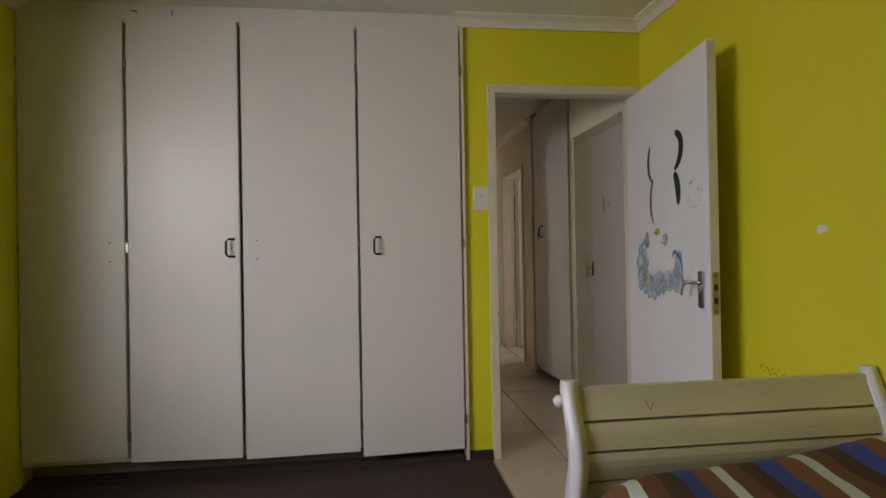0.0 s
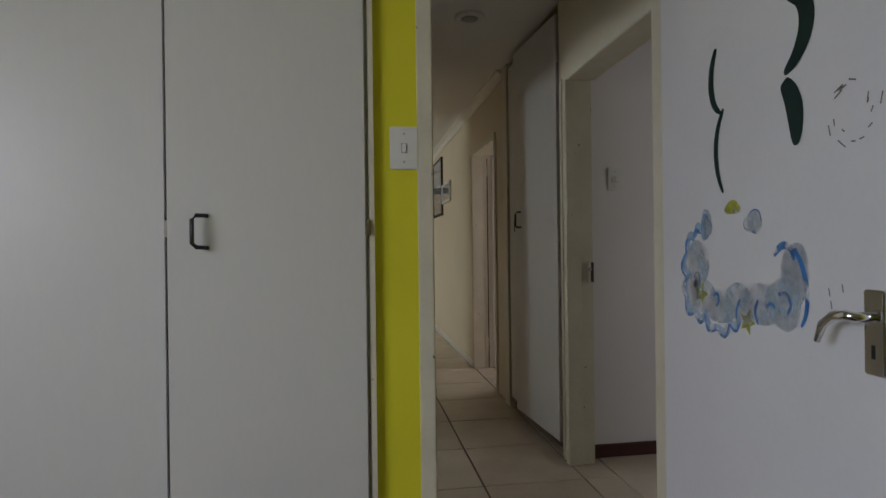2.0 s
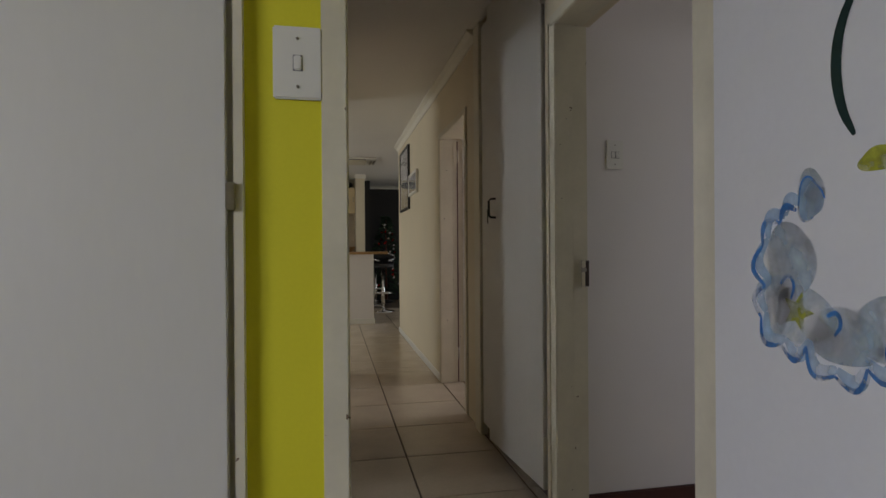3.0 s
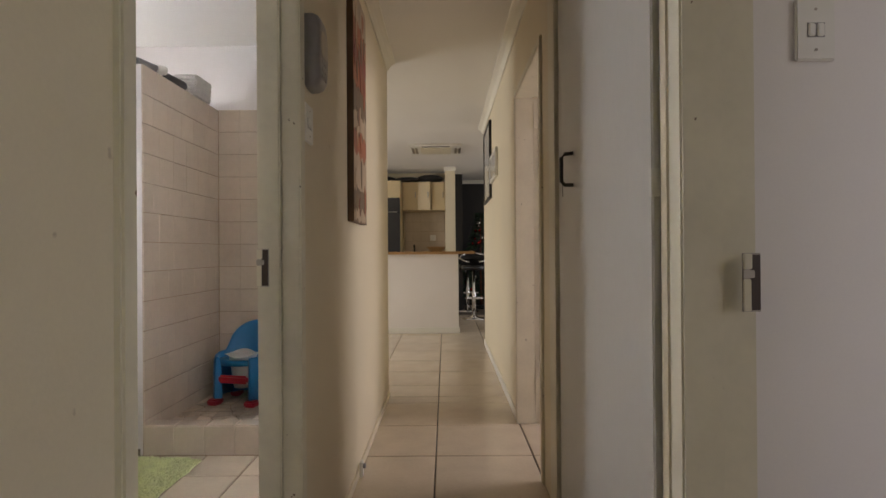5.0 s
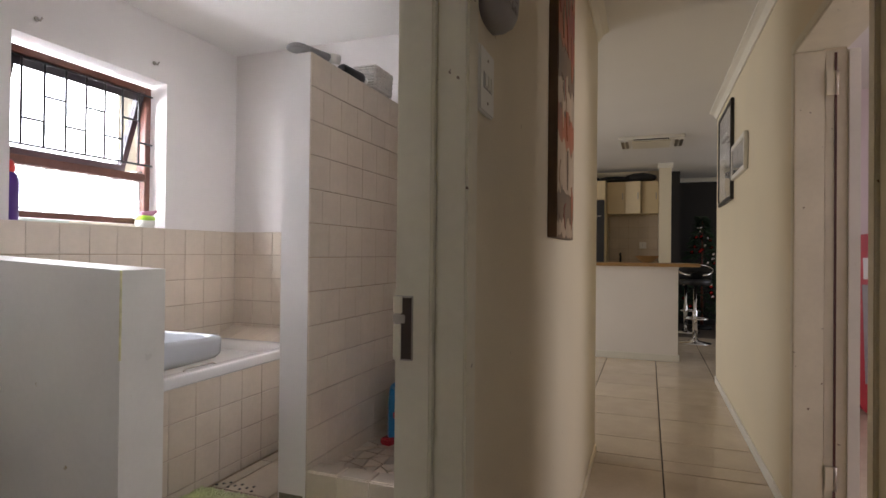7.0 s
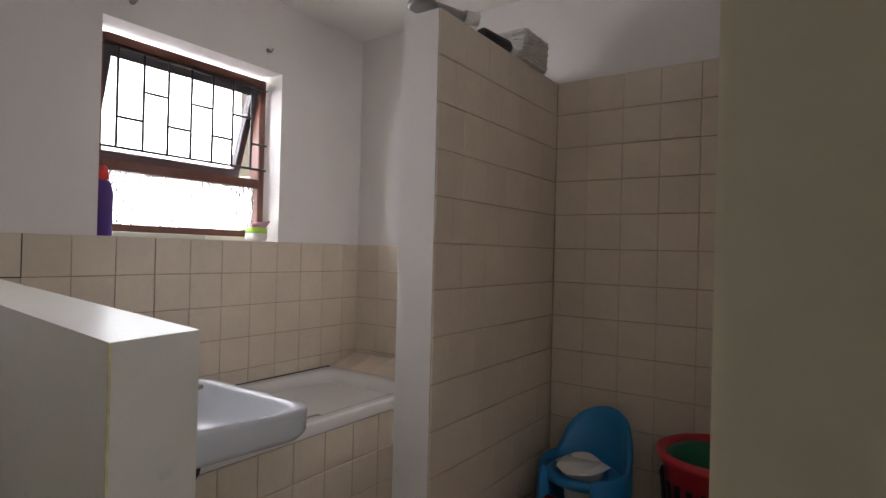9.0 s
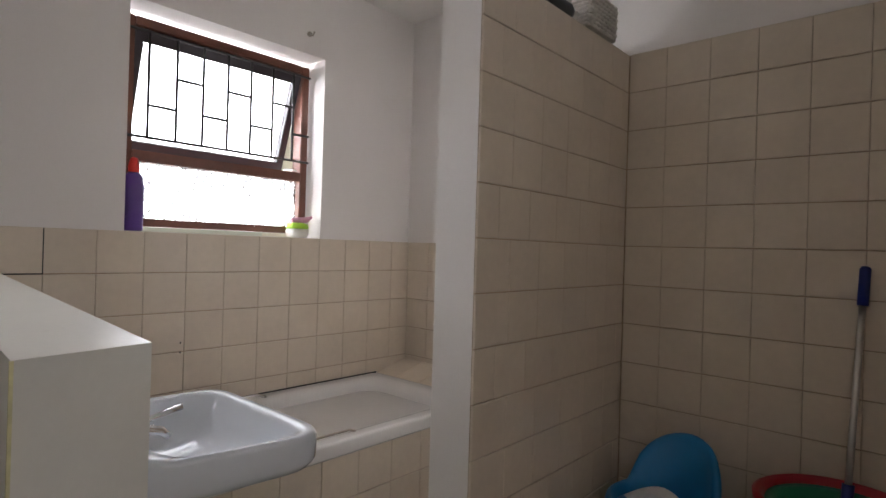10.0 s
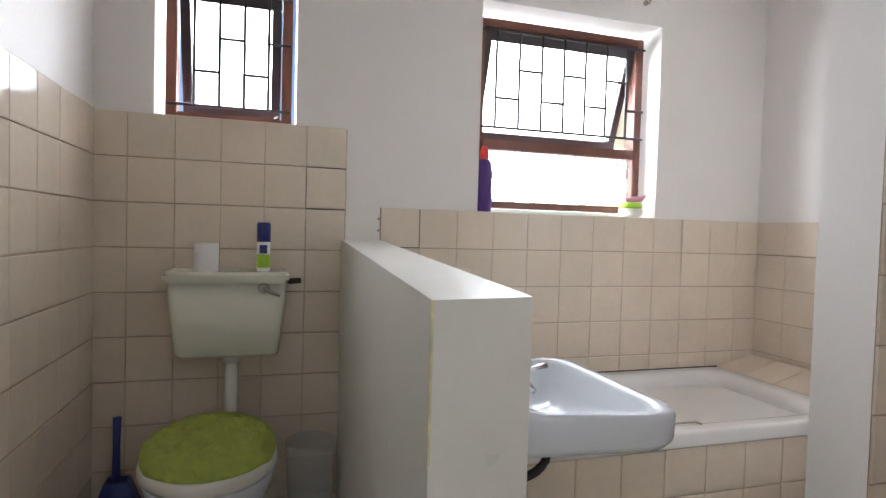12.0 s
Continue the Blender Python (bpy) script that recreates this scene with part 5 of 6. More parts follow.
valve = thing("shower_tap", (0, 0, 0), "chrome shower tap with a round wall flange", "tap")
part("flange", tube([(0.900, 8.12, 1.243), (0.888, 8.12, 1.243)], [0.036, 0.030], seg=20), CHROME, valve)
part("spindle", tube([(0.890, 8.12, 1.243), (0.874, 8.12, 1.243)], 0.012), BLACK, valve)
part("knob", tube([(0.878, 8.12, 1.243), (0.874, 8.12, 1.243), (0.844, 8.12, 1.245), (0.839, 8.12, 1.245)], [0.014, 0.019, 0.022, 0.018], seg=12), CHROME, valve, "chrome tap knob")
sh = thing("wall_shower", (0, 0, 0), "dull metal shower head on a bent arm", "shower head")
part("arm", tube([(0.68, 8.766, 2.17), (0.68, 8.70, 2.185), (0.68, 8.64, 2.17), (0.68, 8.605, 2.115)], 0.010), DULL_METAL, sh)
part("rose", lathe([(0.020, 0.035), (0.030, 0.022), (0.060, 0.006), (0.062, 0.0), (0.055, -0.006), (0.004, -0.008)], (0.68, 8.60, 2.072), seg=24), DULL_METAL, sh)

# on top of the partition
hand = thing("hand_shower", (0, 0, 0), "grey hand shower with a white collar lying on the partition", "hand shower")
part("head", lathe([(0.006, 0.020), (0.040, 0.018), (0.052, 0.008), (0.052, 0.0), (0.045, -0.004)], (-0.165, 7.85, 2.042), seg=20), GREY_PLASTIC, hand)
part("handle", tube([(-0.160, 7.865, 2.052), (-0.140, 7.905, 2.056), (-0.110, 7.955, 2.048), (-0.090, 7.985, 2.042)], [0.020, 0.017, 0.016, 0.018]), GREY_PLASTIC, hand)
part("collar", tube([(-0.090, 7.985, 2.042), (-0.062, 8.025, 2.042)], [0.024, 0.023], seg=14), PLASTIC_WHITE, hand, "white collar")
bot = thing("black_bottle", (0, 0, 0), "black bottle lying on top of the partition", "bottle")
part("body", tube([(-0.125, 8.145, 2.046), (-0.124, 8.16, 2.046), (-0.108, 8.31, 2.046), (-0.106, 8.33, 2.046)], [0.020, 0.029, 0.029, 0.020], seg=16), BLACK, bot)
part("cap", tube([(-0.106, 8.33, 2.046), (-0.104, 8.36, 2.046)], 0.017, seg=14), PLASTIC_WHITE, bot)
wb = thing("wicker_basket", (0, 0, 0), "small white wicker basket on the partition", "basket")
bmw = bmesh.new()
for r in range(9):
    z = 2.022 + 0.014 * r
    g = 0.0035 * (r / 8)
    for k in range(4):
        c = [(-0.185 - g, 8.39 - g), (-0.065 + g, 8.39 - g), (-0.065 + g, 8.59 + g), (-0.185 - g, 8.59 + g)]
        p, q = Vector((*c[k], z)), Vector((*c[(k + 1) % 4], z))
        n = 14
        pts = [p.lerp(q, i / n) for i in range(n + 1)]
        out = Vector((q - p)).cross(Vector((0, 0, 1))).normalized()
        tube([pt + out * (0.0035 if (i + r) % 2 else -0.0035) for i, pt in enumerate(pts)], 0.0068, bmw, 6)
part("weave", bmw, WICKER, wb)
part("base", box(-0.182, -0.068, 8.393, 8.587, 2.017, 2.024), WICKER, wb)

# on the window sill
bleach = thing("purple_bottle", (-1.385, 7.425, 1.27), "purple bleach bottle with a red cap on the window sill", "bottle")
part("body", lathe([(0.030, 0.0), (0.036, 0.006), (0.037, 0.17), (0.030, 0.205), (0.016, 0.222)], (0, 0, 0), seg=22, sx=0.8), PURPLE, bleach)
part("cap", lathe([(0.019, 0.218), (0.020, 0.24), (0.013, 0.268), (0.009, 0.272)], (0, 0, 0), seg=16), CAP_RED, bleach, "red nozzle cap")
part("label_panel", box(-0.012, 0.016, -0.0385, -0.036, 0.05, 0.135), GREY_PLASTIC, bleach, "pale label")
dish = thing("soap_pot", (-1.345, 8.105, 1.27), "white and lime round pot with a pink lid ornament", "pot")
part("pot", lathe([(0.030, 0.0), (0.048, 0.008), (0.052, 0.030), (0.046, 0.042)], (0, 0, 0), seg=24), PLASTIC_WHITE, dish)
part("lid", lathe([(0.049, 0.040), (0.051, 0.046), (0.047, 0.062), (0.030, 0.068)], (0, 0, 0), seg=24), LIME, dish, "lime green lid")
part("ornament", tube([(0.0, -0.035, 0.074), (0.0, 0.01, 0.078), (0.0, 0.05, 0.085), (0.0, 0.075, 0.098)], [0.012, 0.016, 0.013, 0.006]), PINK, dish, "pink ornament")
hook = thing("wall_hook", (-1.30, 8.110, 2.190), "small old metal wall hook", "hook", "hooks above the window")
part("rose", lathe([(0.012, 0.0), (0.012, 0.004), (0.006, 0.006)], (0, 0, 0), seg=10), DULL_METAL, hook).matrix_basis = pose(0, 0, 0, 0, 90, 0)
part("prong", tube([(0.004, 0, 0), (0.025, 0.0, -0.012), (0.032, 0.006, 0.006)], 0.004, seg=6), DULL_METAL, hook)
copy_thing(hook, pose(-1.30, 7.473, 2.182))


def mat_rug():
    bm = bmesh.new()
    nx, ny = 60, 40
    g = {}
    for i in range(nx + 1):
        for j in range(ny + 1):
            u, v = i / nx, j / ny
            ex = 0.012 * noise.noise(Vector((u * 9, v * 9, 0.3)))
            x = -0.62 + 0.86 * u + ex
            y = 7.28 + 0.50 * v - 0.04 * (u - 0.2) + 0.012 * noise.noise(Vector((u * 12, v * 12, 5.0)))
            d = min(u, 1 - u, v, 1 - v)
            z = bath_floor_z + 0.006 + 0.014 * min(1, d / 0.06) + 0.006 * noise.noise(Vector((x * 40, y * 40, 2.0))) + 0.010 * noise.noise(Vector((x * 7, y * 7, 8.0)))
            g[i, j] = bm.verts.new((x, y, max(z, bath_floor_z + 0.003)))
    for i in range(nx):
        for j in range(ny):
            f = bm.faces.new((g[i, j], g[i + 1, j], g[i + 1, j + 1], g[i, j + 1]))
            f.smooth = True
    bm.normal_update()
    upper = bm.faces[:]
    rim = [g[i, 0] for i in range(nx + 1)] + [g[nx, j] for j in range(1, ny + 1)] + [g[i, ny] for i in range(nx - 1, -1, -1)] + [g[0, j] for j in range(ny - 1, 0, -1)]
    low = [bm.verts.new((v.co.x, v.co.y, bath_floor_z + 0.001)) for v in rim]
    for k in range(len(rim)):
        bm.faces.new((low[k], low[(k + 1) % len(rim)], rim[(k + 1) % len(rim)], rim[k]))
    return pile(bm, upper, 14000, 0.013, 6)


tagged(made("bath_mat", mat_rug(), MAT_GREEN), "pale lime green shaggy bath mat on the tiles", "bath mat")
bml = bmesh.new()
for k in range(10):
    lathe([(0.007, 0.0), (0.008, 0.001), (0.006, 0.003)], (-0.585 + 0.022 * k, 7.850 + 0.022 * (k % 3), bath_floor_z), bml, seg=10)
tagged(made("drain_stones", bml, BLACK), "dark non-slip dots along the bath foot", "dots", kind="stuff")


# ---- windows ----
def window(name, y0, y1, z0, z1, transom, opening, bars, label):
    """A stained wooden window set back in the wall, with a top-hung sash standing open and bars inside."""
    w = thing(name, (0, 0, 0), label, "window")
    w["kind"] = "structure"
    xa, xb = -1.47, -1.40
    f = 0.036
    fb = part("window_frame", box(xa, xb, y0, y0 + f, z0, z1, bevel=0.004), DARK_WOOD, w, "dark red stained wooden frame")
    part("window_frame", box(xa, xb, y1 - f, y1, z0, z1, bevel=0.004), DARK_WOOD, w)
    part("window_frame", box(xa, xb, y0 + f, y1 - f, z1 - f, z1, bevel=0.004), DARK_WOOD, w)
    part("window_sill", box(xa, xb + 0.006, y0 + f, y1 - f, z0, z0 + 0.030, bevel=0.004), DARK_WOOD, w)
    s0 = z0 + 0.03
    if transom:
        part("transom", box(xa, xb + 0.004, y0 + f, y1 - f, transom - 0.020, transom + 0.022, bevel=0.004), DARK_WOOD, w)
        low = part("frosted_pane", box(-1.442, -1.436, y0 + f, y1 - f, s0, transom - 0.020), FROST, w, "frosted glass pane")
        low.visible_shadow = False
        s0 = transom + 0.022
    hgt = z1 - f - s0
    a, b = y0 + f + 0.004, y1 - f - 0.004
    sash = part("sash", box(-0.022, 0.022, a, b, -0.045, 0.0, bevel=0.003), DARK_SASH, w, "dark stained sash hung from its top edge")
    sash.matrix_basis = pose(-1.425, 0, z1 - f - 0.002, 0, opening, 0)
    part("sash_rail", box(-0.022, 0.022, a, b, -hgt + 0.004, -hgt + 0.040, bevel=0.003), DARK_SASH, sash)
    part("sash_stile", box(-0.022, 0.022, a, a + 0.034, -hgt + 0.04, -0.045, bevel=0.003), DARK_SASH, sash)
    part("sash_stile", box(-0.022, 0.022, b - 0.034, b, -hgt + 0.04, -0.045, bevel=0.003), DARK_SASH, sash)
    g = part("pane", box(-0.003, 0.003, a + 0.034, b - 0.034, -hgt + 0.04, -0.045), GLASS, sash)
    g.visible_shadow = False
    xr = -1.385
    lo, hi = (s0 + 0.049 if transom else s0 + 0.024), z1 - f + 0.004
    part("bar", tube([(xr, y0 + 0.006, lo), (xr, y1 - 0.006, lo)], 0.0055, seg=8), BLACK_METAL, w, "thin black burglar bar")
    part("bar", tube([(xr, y0 + 0.006, hi - 0.022), (xr, y1 - 0.006, hi - 0.022)], 0.0055, seg=8), BLACK_METAL, w)
    first, step, count = bars
    for k in range(count):
        yk = first + step * k
        part("bar", tube([(xr, yk, lo), (xr, yk, hi - 0.022)], 0.0055, seg=8), BLACK_METAL, w)
        zk = lo + (0.122 if k % 2 == 0 else 0.243)
        part("bar", tube([(xr, yk, zk), (xr, min(yk + step, y1 - 0.006), zk)], 0.0055, seg=8), BLACK_METAL, w)
    part("stay", tube([(-1.41, y1 - 0.05, s0 + 0.01), (-1.50, y1 - 0.06, s0 + 0.02)], 0.004, seg=8), DULL_METAL, w)
    return w


window("window_1", 7.385, 8.185, 1.29, 2.075, 1.553, 19, (7.467, 0.1038, 7), "dark red stained bathroom window, top sash open, behind bars")
window("window_2", 6.225, 6.655, 1.556, 2.075, None, 17, (6.320, 0.0838, 4), "small dark stained toilet window standing open behind bars")

# a shrub outside the bathroom
shrub = thing("garden_shrub", (-2.9, 9.9, -0.3), "green garden shrub outside the bathroom window", "shrub")
part("trunk", tube([(0, 0, 0), (0.02, 0.03, 0.7), (0.05, 0.0, 1.4)], [0.04, 0.03, 0.015]), DARK_WOOD, shrub)
bms = bmesh.new()
rng = random.Random(5)
for k in range(900):
    a, r, z = rng.uniform(0, 6.283), rng.uniform(0.1, 0.75) ** 0.8, rng.uniform(0.5, 2.5)
    c = Vector((r * math.cos(a), r * math.sin(a), z))
    d = Vector((rng.uniform(-1, 1), rng.uniform(-1, 1), rng.uniform(-0.5, 0.8))).normalized()
    s = d.orthogonal().normalized() * 0.025
    bms.faces.new([bms.verts.new(p) for p in (c, c + d * 0.045 + s, c + d * 0.10, c + d * 0.045 - s)])
part("crown", bms, LEAF, shrub)

# ---- kitchen and dining things, seen down the passage ----
bar = thing("breakfast_bar", (0, 0, 0), "white plastered breakfast bar with an oak top", "counter")
part("base", box(-1.2, 1.605, 12.26, 12.42, 0, 1.025), WHITE_WALL, bar)
part("skirting", box(-1.2, 1.620, 12.243, 12.26, 0, 0.075, bevel=0.004), GLOSS_WHITE, bar, "white skirting board")
part("top", box(-1.25, 1.82, 12.20, 12.75, 1.025, 1.06, bevel=0.008), OAK, bar, "oak worktop")

units = thing("kitchen_base_unit", (0, 0, 0), "maple kitchen base unit under a pale worktop", "kitchen cabinet")
part("body", box(0.72, 1.43, 14.32, 14.88, 0.0, 0.86), KITCHEN, units)
part("worktop", box(0.72, 1.435, 14.28, 14.89, 0.86, 0.90, bevel=0.004), OAK, units)
splash = structure("splashback", box(0.72, 1.435, 14.885, 14.897, 0.90, 1.76), GROUT, "tiled kitchen splashback", "tiles")
for r in range(5):
    for c in range(5):
        part("tile", box(0.726 + 0.142 * c, 0.726 + 0.142 * c + 0.138, 14.879, 14.886, 0.905 + 0.17 * r, 0.905 + 0.17 * r + 0.165), FLOOR_TILE, splash)
for ux0, ux1, ajar in ((0.70, 0.965, 0), (0.970, 1.20, 16), (1.205, 1.438, 0)):
    u = thing("kitchen_wall_unit", (0, 0, 0), "maple kitchen wall unit with its door ajar" if ajar else "maple kitchen wall unit", "kitchen cabinet", "kitchen wall units")
    part("body", box(ux0, ux1, 14.58, 14.89, 1.77, 2.25), KITCHEN, u)
    dr = part("door", box(0, ux1 - ux0 - 0.004, -0.02, 0.0, 1.77, 2.25, bevel=0.003), KITCHEN, u)
    dr.matrix_basis = pose(ux0 + 0.002, 14.576, 0, 0, 0, -ajar)
    part("handle", box(ux1 - ux0 - 0.045, ux1 - ux0 - 0.030, -0.042, -0.020, 1.98, 2.08, bevel=0.003), DULL_METAL, dr)
ov = thing("tall_oven_unit", (0, 0, 0), "tall kitchen unit with a built-in black oven", "kitchen cabinet")
part("body", box(0.05, 0.695, 14.32, 14.88, 0, 2.25), KITCHEN, ov)
part("oven", box(0.08, 0.685, 14.28, 14.32, 0.75, 1.96, bevel=0.006), BLACK, ov, "black glass oven front")
part("door", box(0.06, 0.688, 14.30, 14.32, 1.985, 2.245, bevel=0.003), KITCHEN, ov, "pale maple door over the oven")
part("oven_handle", tube([(0.12, 14.25, 1.72), (0.64, 14.25, 1.72)], 0.010), DULL_METAL, ov)
box_ = thing("storage_bags", (0, 0, 0), "dark bags piled on the kitchen units", "bags")
bmq = bmesh.new()
for bx0, bw, bh in ((0.30, 0.30, 0.10), (0.80, 0.26, 0.08), (1.18, 0.24, 0.11)):
    bmesh.ops.create_icosphere(bmq, subdivisions=2, radius=1.0, matrix=Matrix.LocRotScale((bx0, 14.72, 2.25 + bh * 0.66), None, (bw, 0.14, bh * 0.7)))
part("bags", bmq, BLACK, box_)
tapk = thing("kitchen_tap", (0.90, 14.70, 0.90), "dark kitchen mixer tap at the sink", "tap")
part("spout", tube([(0, 0, 0), (0, 0, 0.22), (0.0, -0.05, 0.27), (0.0, -0.12, 0.25)], 0.016), BLACK, tapk)
part("lever", tube([(0.05, 0, 0.0), (0.05, 0, 0.12)], 0.014), BLACK, tapk)
bowl = thing("fruit_bowl", (1.28, 14.55, 0.90), "brown wooden bowl on the kitchen worktop", "bowl")
part("bowl", lathe([(0.07, 0.15), (0.09, 0.155), (0.17, 0.235), (0.175, 0.24), (0.16, 0.238), (0.08, 0.17)], (0, 0, 0)), OAK, bowl)
part("stand", lathe([(0.06, 0.0), (0.03, 0.02), (0.03, 0.14), (0.08, 0.155)], (0, 0, 0)), OAK, bowl)
sock = plate_switch("wall_socket", (1.22, 14.879, 1.30), "-y", 0.10, 0.10, "dark socket on the kitchen tiles", 1, False)

ac = thing("ceiling_air_conditioner", (0, 0, 0), "cream cassette air conditioner in the ceiling", "air conditioner")
part("case", box(0.98, 1.66, 12.18, 12.84, H - 0.035, H - 0.001, bevel=0.008), PLASTIC_WHITE, ac)
part("grille", box(1.12, 1.52, 12.30, 12.72, H - 0.045, H - 0.035, bevel=0.004), FRAME_PAINT, ac)
part("slot", box(1.14, 1.50, 12.20, 12.235, H - 0.039, H - 0.0345), BLACK, ac)
for vx in (1.0, 1.05, 1.57, 1.62):
    part("louvre", box(vx, vx + 0.03, 12.32, 12.70, H - 0.041, H - 0.035), DULL_METAL, ac)


def stool(x, y):
    s = thing("bar_stool", (x, y, 0), "black and chrome gas-lift bar stool at the counter", "bar stool", "bar stools at the counter")
    part("base", lathe([(0.20, 0.0), (0.20, 0.008), (0.06, 0.030), (0.035, 0.06)], (0, 0, 0), seg=32), CHROME, s)
    part("column", tube([(0, 0, 0.03), (0, 0, 0.42), (0, 0, 0.43), (0, 0, 0.76)], [0.032, 0.032, 0.022, 0.022], seg=16), CHROME, s)
    ring = [(0.14 * math.cos(a), -0.14 + 0.12 * math.sin(a), 0.34) for a in [2 * math.pi * k / 24 for k in range(25)]]
    part("foot_ring", tube(ring, 0.010, seg=8), CHROME, s)
    part("seat", loft([[(0.19 * math.cos(a), 0.18 * math.sin(a), z) for a in [2 * math.pi * k / 28 for k in range(28)]] for z in (0.765, 0.80, 0.835)]), BLACK, s)
    back = [(0.21 * math.cos(a), 0.19 * math.sin(a), 0.96 + 0.07 * math.sin(a)) for a in [radians(-70 + 320 * k / 24) for k in range(25)]]
    part("back_rail", tube(back, 0.011, seg=8), CHROME, s)
    part("backrest", loft([[(r * math.cos(a), 0.93 * r * math.sin(a), 0.84 + h * (0.6 + 0.5 * math.sin(a))) for a in [radians(0 + 180 * k / 18) for k in range(19)]] for r, h in ((0.195, 0.0), (0.20, 0.16), (0.19, 0.16), (0.185, 0.0))]), BLACK, s)
    return s


st = stool(1.88, 13.76)
copy_thing(st, pose(1.83, 14.85, 0, 0, 0, 25))

tree = thing("christmas_tree", (2.10, 15.45, 0), "artificial green tree with red and silver baubles", "christmas tree")
part("stand", lathe([(0.16, 0.0), (0.15, 0.03), (0.03, 0.06)], (0, 0, 0)), BLACK, tree)
part("trunk", tube([(0, 0, 0.03), (0, 0, 1.70)], [0.025, 0.008]), DARK_WOOD, tree)
bmt = bmesh.new()
rng = random.Random(9)
for k in range(1500):
    z = 0.28 + 1.5 * rng.random() ** 1.3
    rmax = 0.46 * (1.82 - z) / 1.5 + 0.03
    a, r = rng.uniform(0, 6.283), rmax * rng.random() ** 0.5
    c = Vector((r * math.cos(a), r * math.sin(a), z - 0.15 * r))
    d = Vector((math.cos(a), math.sin(a), rng.uniform(-0.6, 0.2))) + Vector((rng.uniform(-.6, .6), rng.uniform(-.6, .6), 0))
    d.normalize()
    s = d.orthogonal().normalized() * 0.012
    bmt.faces.new([bmt.verts.new(p) for p in (c - s, c + s, c + d * 0.12)])
part("foliage", bmt, PINE, tree)
for k in range(34):
    z = 0.40 + 1.25 * rng.random()
    a, r = rng.uniform(3.4, 6.1), 0.46 * (1.82 - z) / 1.5
    bmb = bmesh.new()
    bmesh.ops.create_icosphere(bmb, subdivisions=2, radius=0.030, matrix=Matrix.Translation((r * math.cos(a), r * math.sin(a), z - 0.15 * r)))
    part("bauble", bmb, BULB if k % 2 else BULB2, tree, "red bauble" if k % 2 else "silver bauble")


# ---- tiles, laid piece by piece ----
TILE_MESH = {}


def tile_mesh(w, h, mat, t=0.006, b=0.0025):
    """One glazed tile: flat face, eased edges, no back; its plane is x-z and it faces -y."""
    key = (round(w, 3), round(h, 3), mat.name, t)
    if key not in TILE_MESH:
        outer = [(0, 0), (w, 0), (w, h), (0, h)]
        inner = [(b, b), (w - b, b), (w - b, h - b), (b, h - b)]
        v = [(x, 0, z) for x, z in outer] + [(x, -t * 0.75, z) for x, z in outer] + [(x, -t, z) for x, z in inner]
        f = [(k, (k + 1) % 4, 4 + (k + 1) % 4, 4 + k) for k in range(4)] + [(4 + k, 4 + (k + 1) % 4, 8 + (k + 1) % 4, 8 + k) for k in range(4)] + [(8, 9, 10, 11)]
        me = bpy.data.meshes.new("tile")
        me.from_pydata(v, [], f)
        me.materials.append(mat)
        TILE_MESH[key] = me
    return TILE_MESH[key]


def lay(parent, origin, turn, u0, u1, v0, v1, du, dv, su, sv, mat, joint=0.0032, ju=0.0018, flat=False, skip=None, t=0.006, bond=0.0):
    """Covers the stretch u0..u1, v0..v1 of a face with tiles du by dv whose joints pass through su and sv."""
    base = pose(*origin, -90, 0, 0) @ pose(0, 0, 0) if flat else pose(*origin, 0, 0, turn)
    i0, i1 = math.floor((u0 - su) / du) - (bond > 0), math.ceil((u1 - su) / du)
    j0, j1 = math.floor((v0 - sv) / dv), math.ceil((v1 - sv) / dv)
    for i in range(i0, i1):
        for j in range(j0, j1):
            shift = bond * du * ((j % 3) == 1)
            a, b = max(u0, su + i * du + shift), min(u1, su + (i + 1) * du + shift)
            c, d = max(v0, sv + j * dv), min(v1, sv + (j + 1) * dv)
            if b - a < 0.02 or d - c < 0.02 or (skip and skip(a, b, c, d)):
                continue
            ob = new("tile", tile_mesh(b - a - ju, d - c - joint, mat, t))
            wob = 0.0012 * noise.noise(Vector((7.1 * a + 3 * turn, 5.3 * c, origin[0])))
            ob.matrix_basis = base @ pose(a + ju / 2, -max(0, wob), c + joint / 2, 0.25 * noise.noise(Vector((9 * a, 9 * c, 2))), 0, 0.3 * noise.noise(Vector((9 * a, 9 * c, 7))))
            ob.parent = parent


def backing(parent, x0, x1, y0, y1, z0, z1):
    part("grout_bed", box(x0, x1, y0, y1, z0, z1), GROUT, parent)


# window wall (faces +x; u runs along +y)
backing(window_wall, -1.30, -1.296, 6.03, 6.852, bath_floor_z, 1.551)
lay(window_wall, (-1.296, 0, 0), 90, 6.03, 6.850, bath_floor_z, 1.553, 0.1435, 0.15, 6.852, 1.555, WALL_TILE, ju=0.0012)
backing(window_wall, -1.30, -1.296, 6.982, 8.768, 0.60, 1.268)
lay(window_wall, (-1.296, 0, 0), 90, 6.982, 8.768, 0.60, 1.270, 0.151, 0.15, 6.982, 1.270, WALL_TILE)
for ya, yb, za, zb in ((6.708, 6.850, 1.2525, 1.2565), (6.708, 6.850, 1.4025, 1.4055), (6.7075, 6.7095, 1.255, 1.405), (6.984, 7.134, 1.1185, 1.1225), (7.1315, 7.1345, 1.120, 1.268)):
    part("cracked_joint", box(-1.2915, -1.2885, ya, yb, za, zb), BLACK, window_wall, "dark cracked joint")
for ya, za in ((7.5725, 0.854), (7.5725, 0.818), (6.974, 1.226), (6.974, 1.183)):
    part("plug_hole", tube([(-1.2925, ya, za), (-1.2888, ya, za)], 0.0035, seg=8), BLACK, window_wall, "small drilled hole")
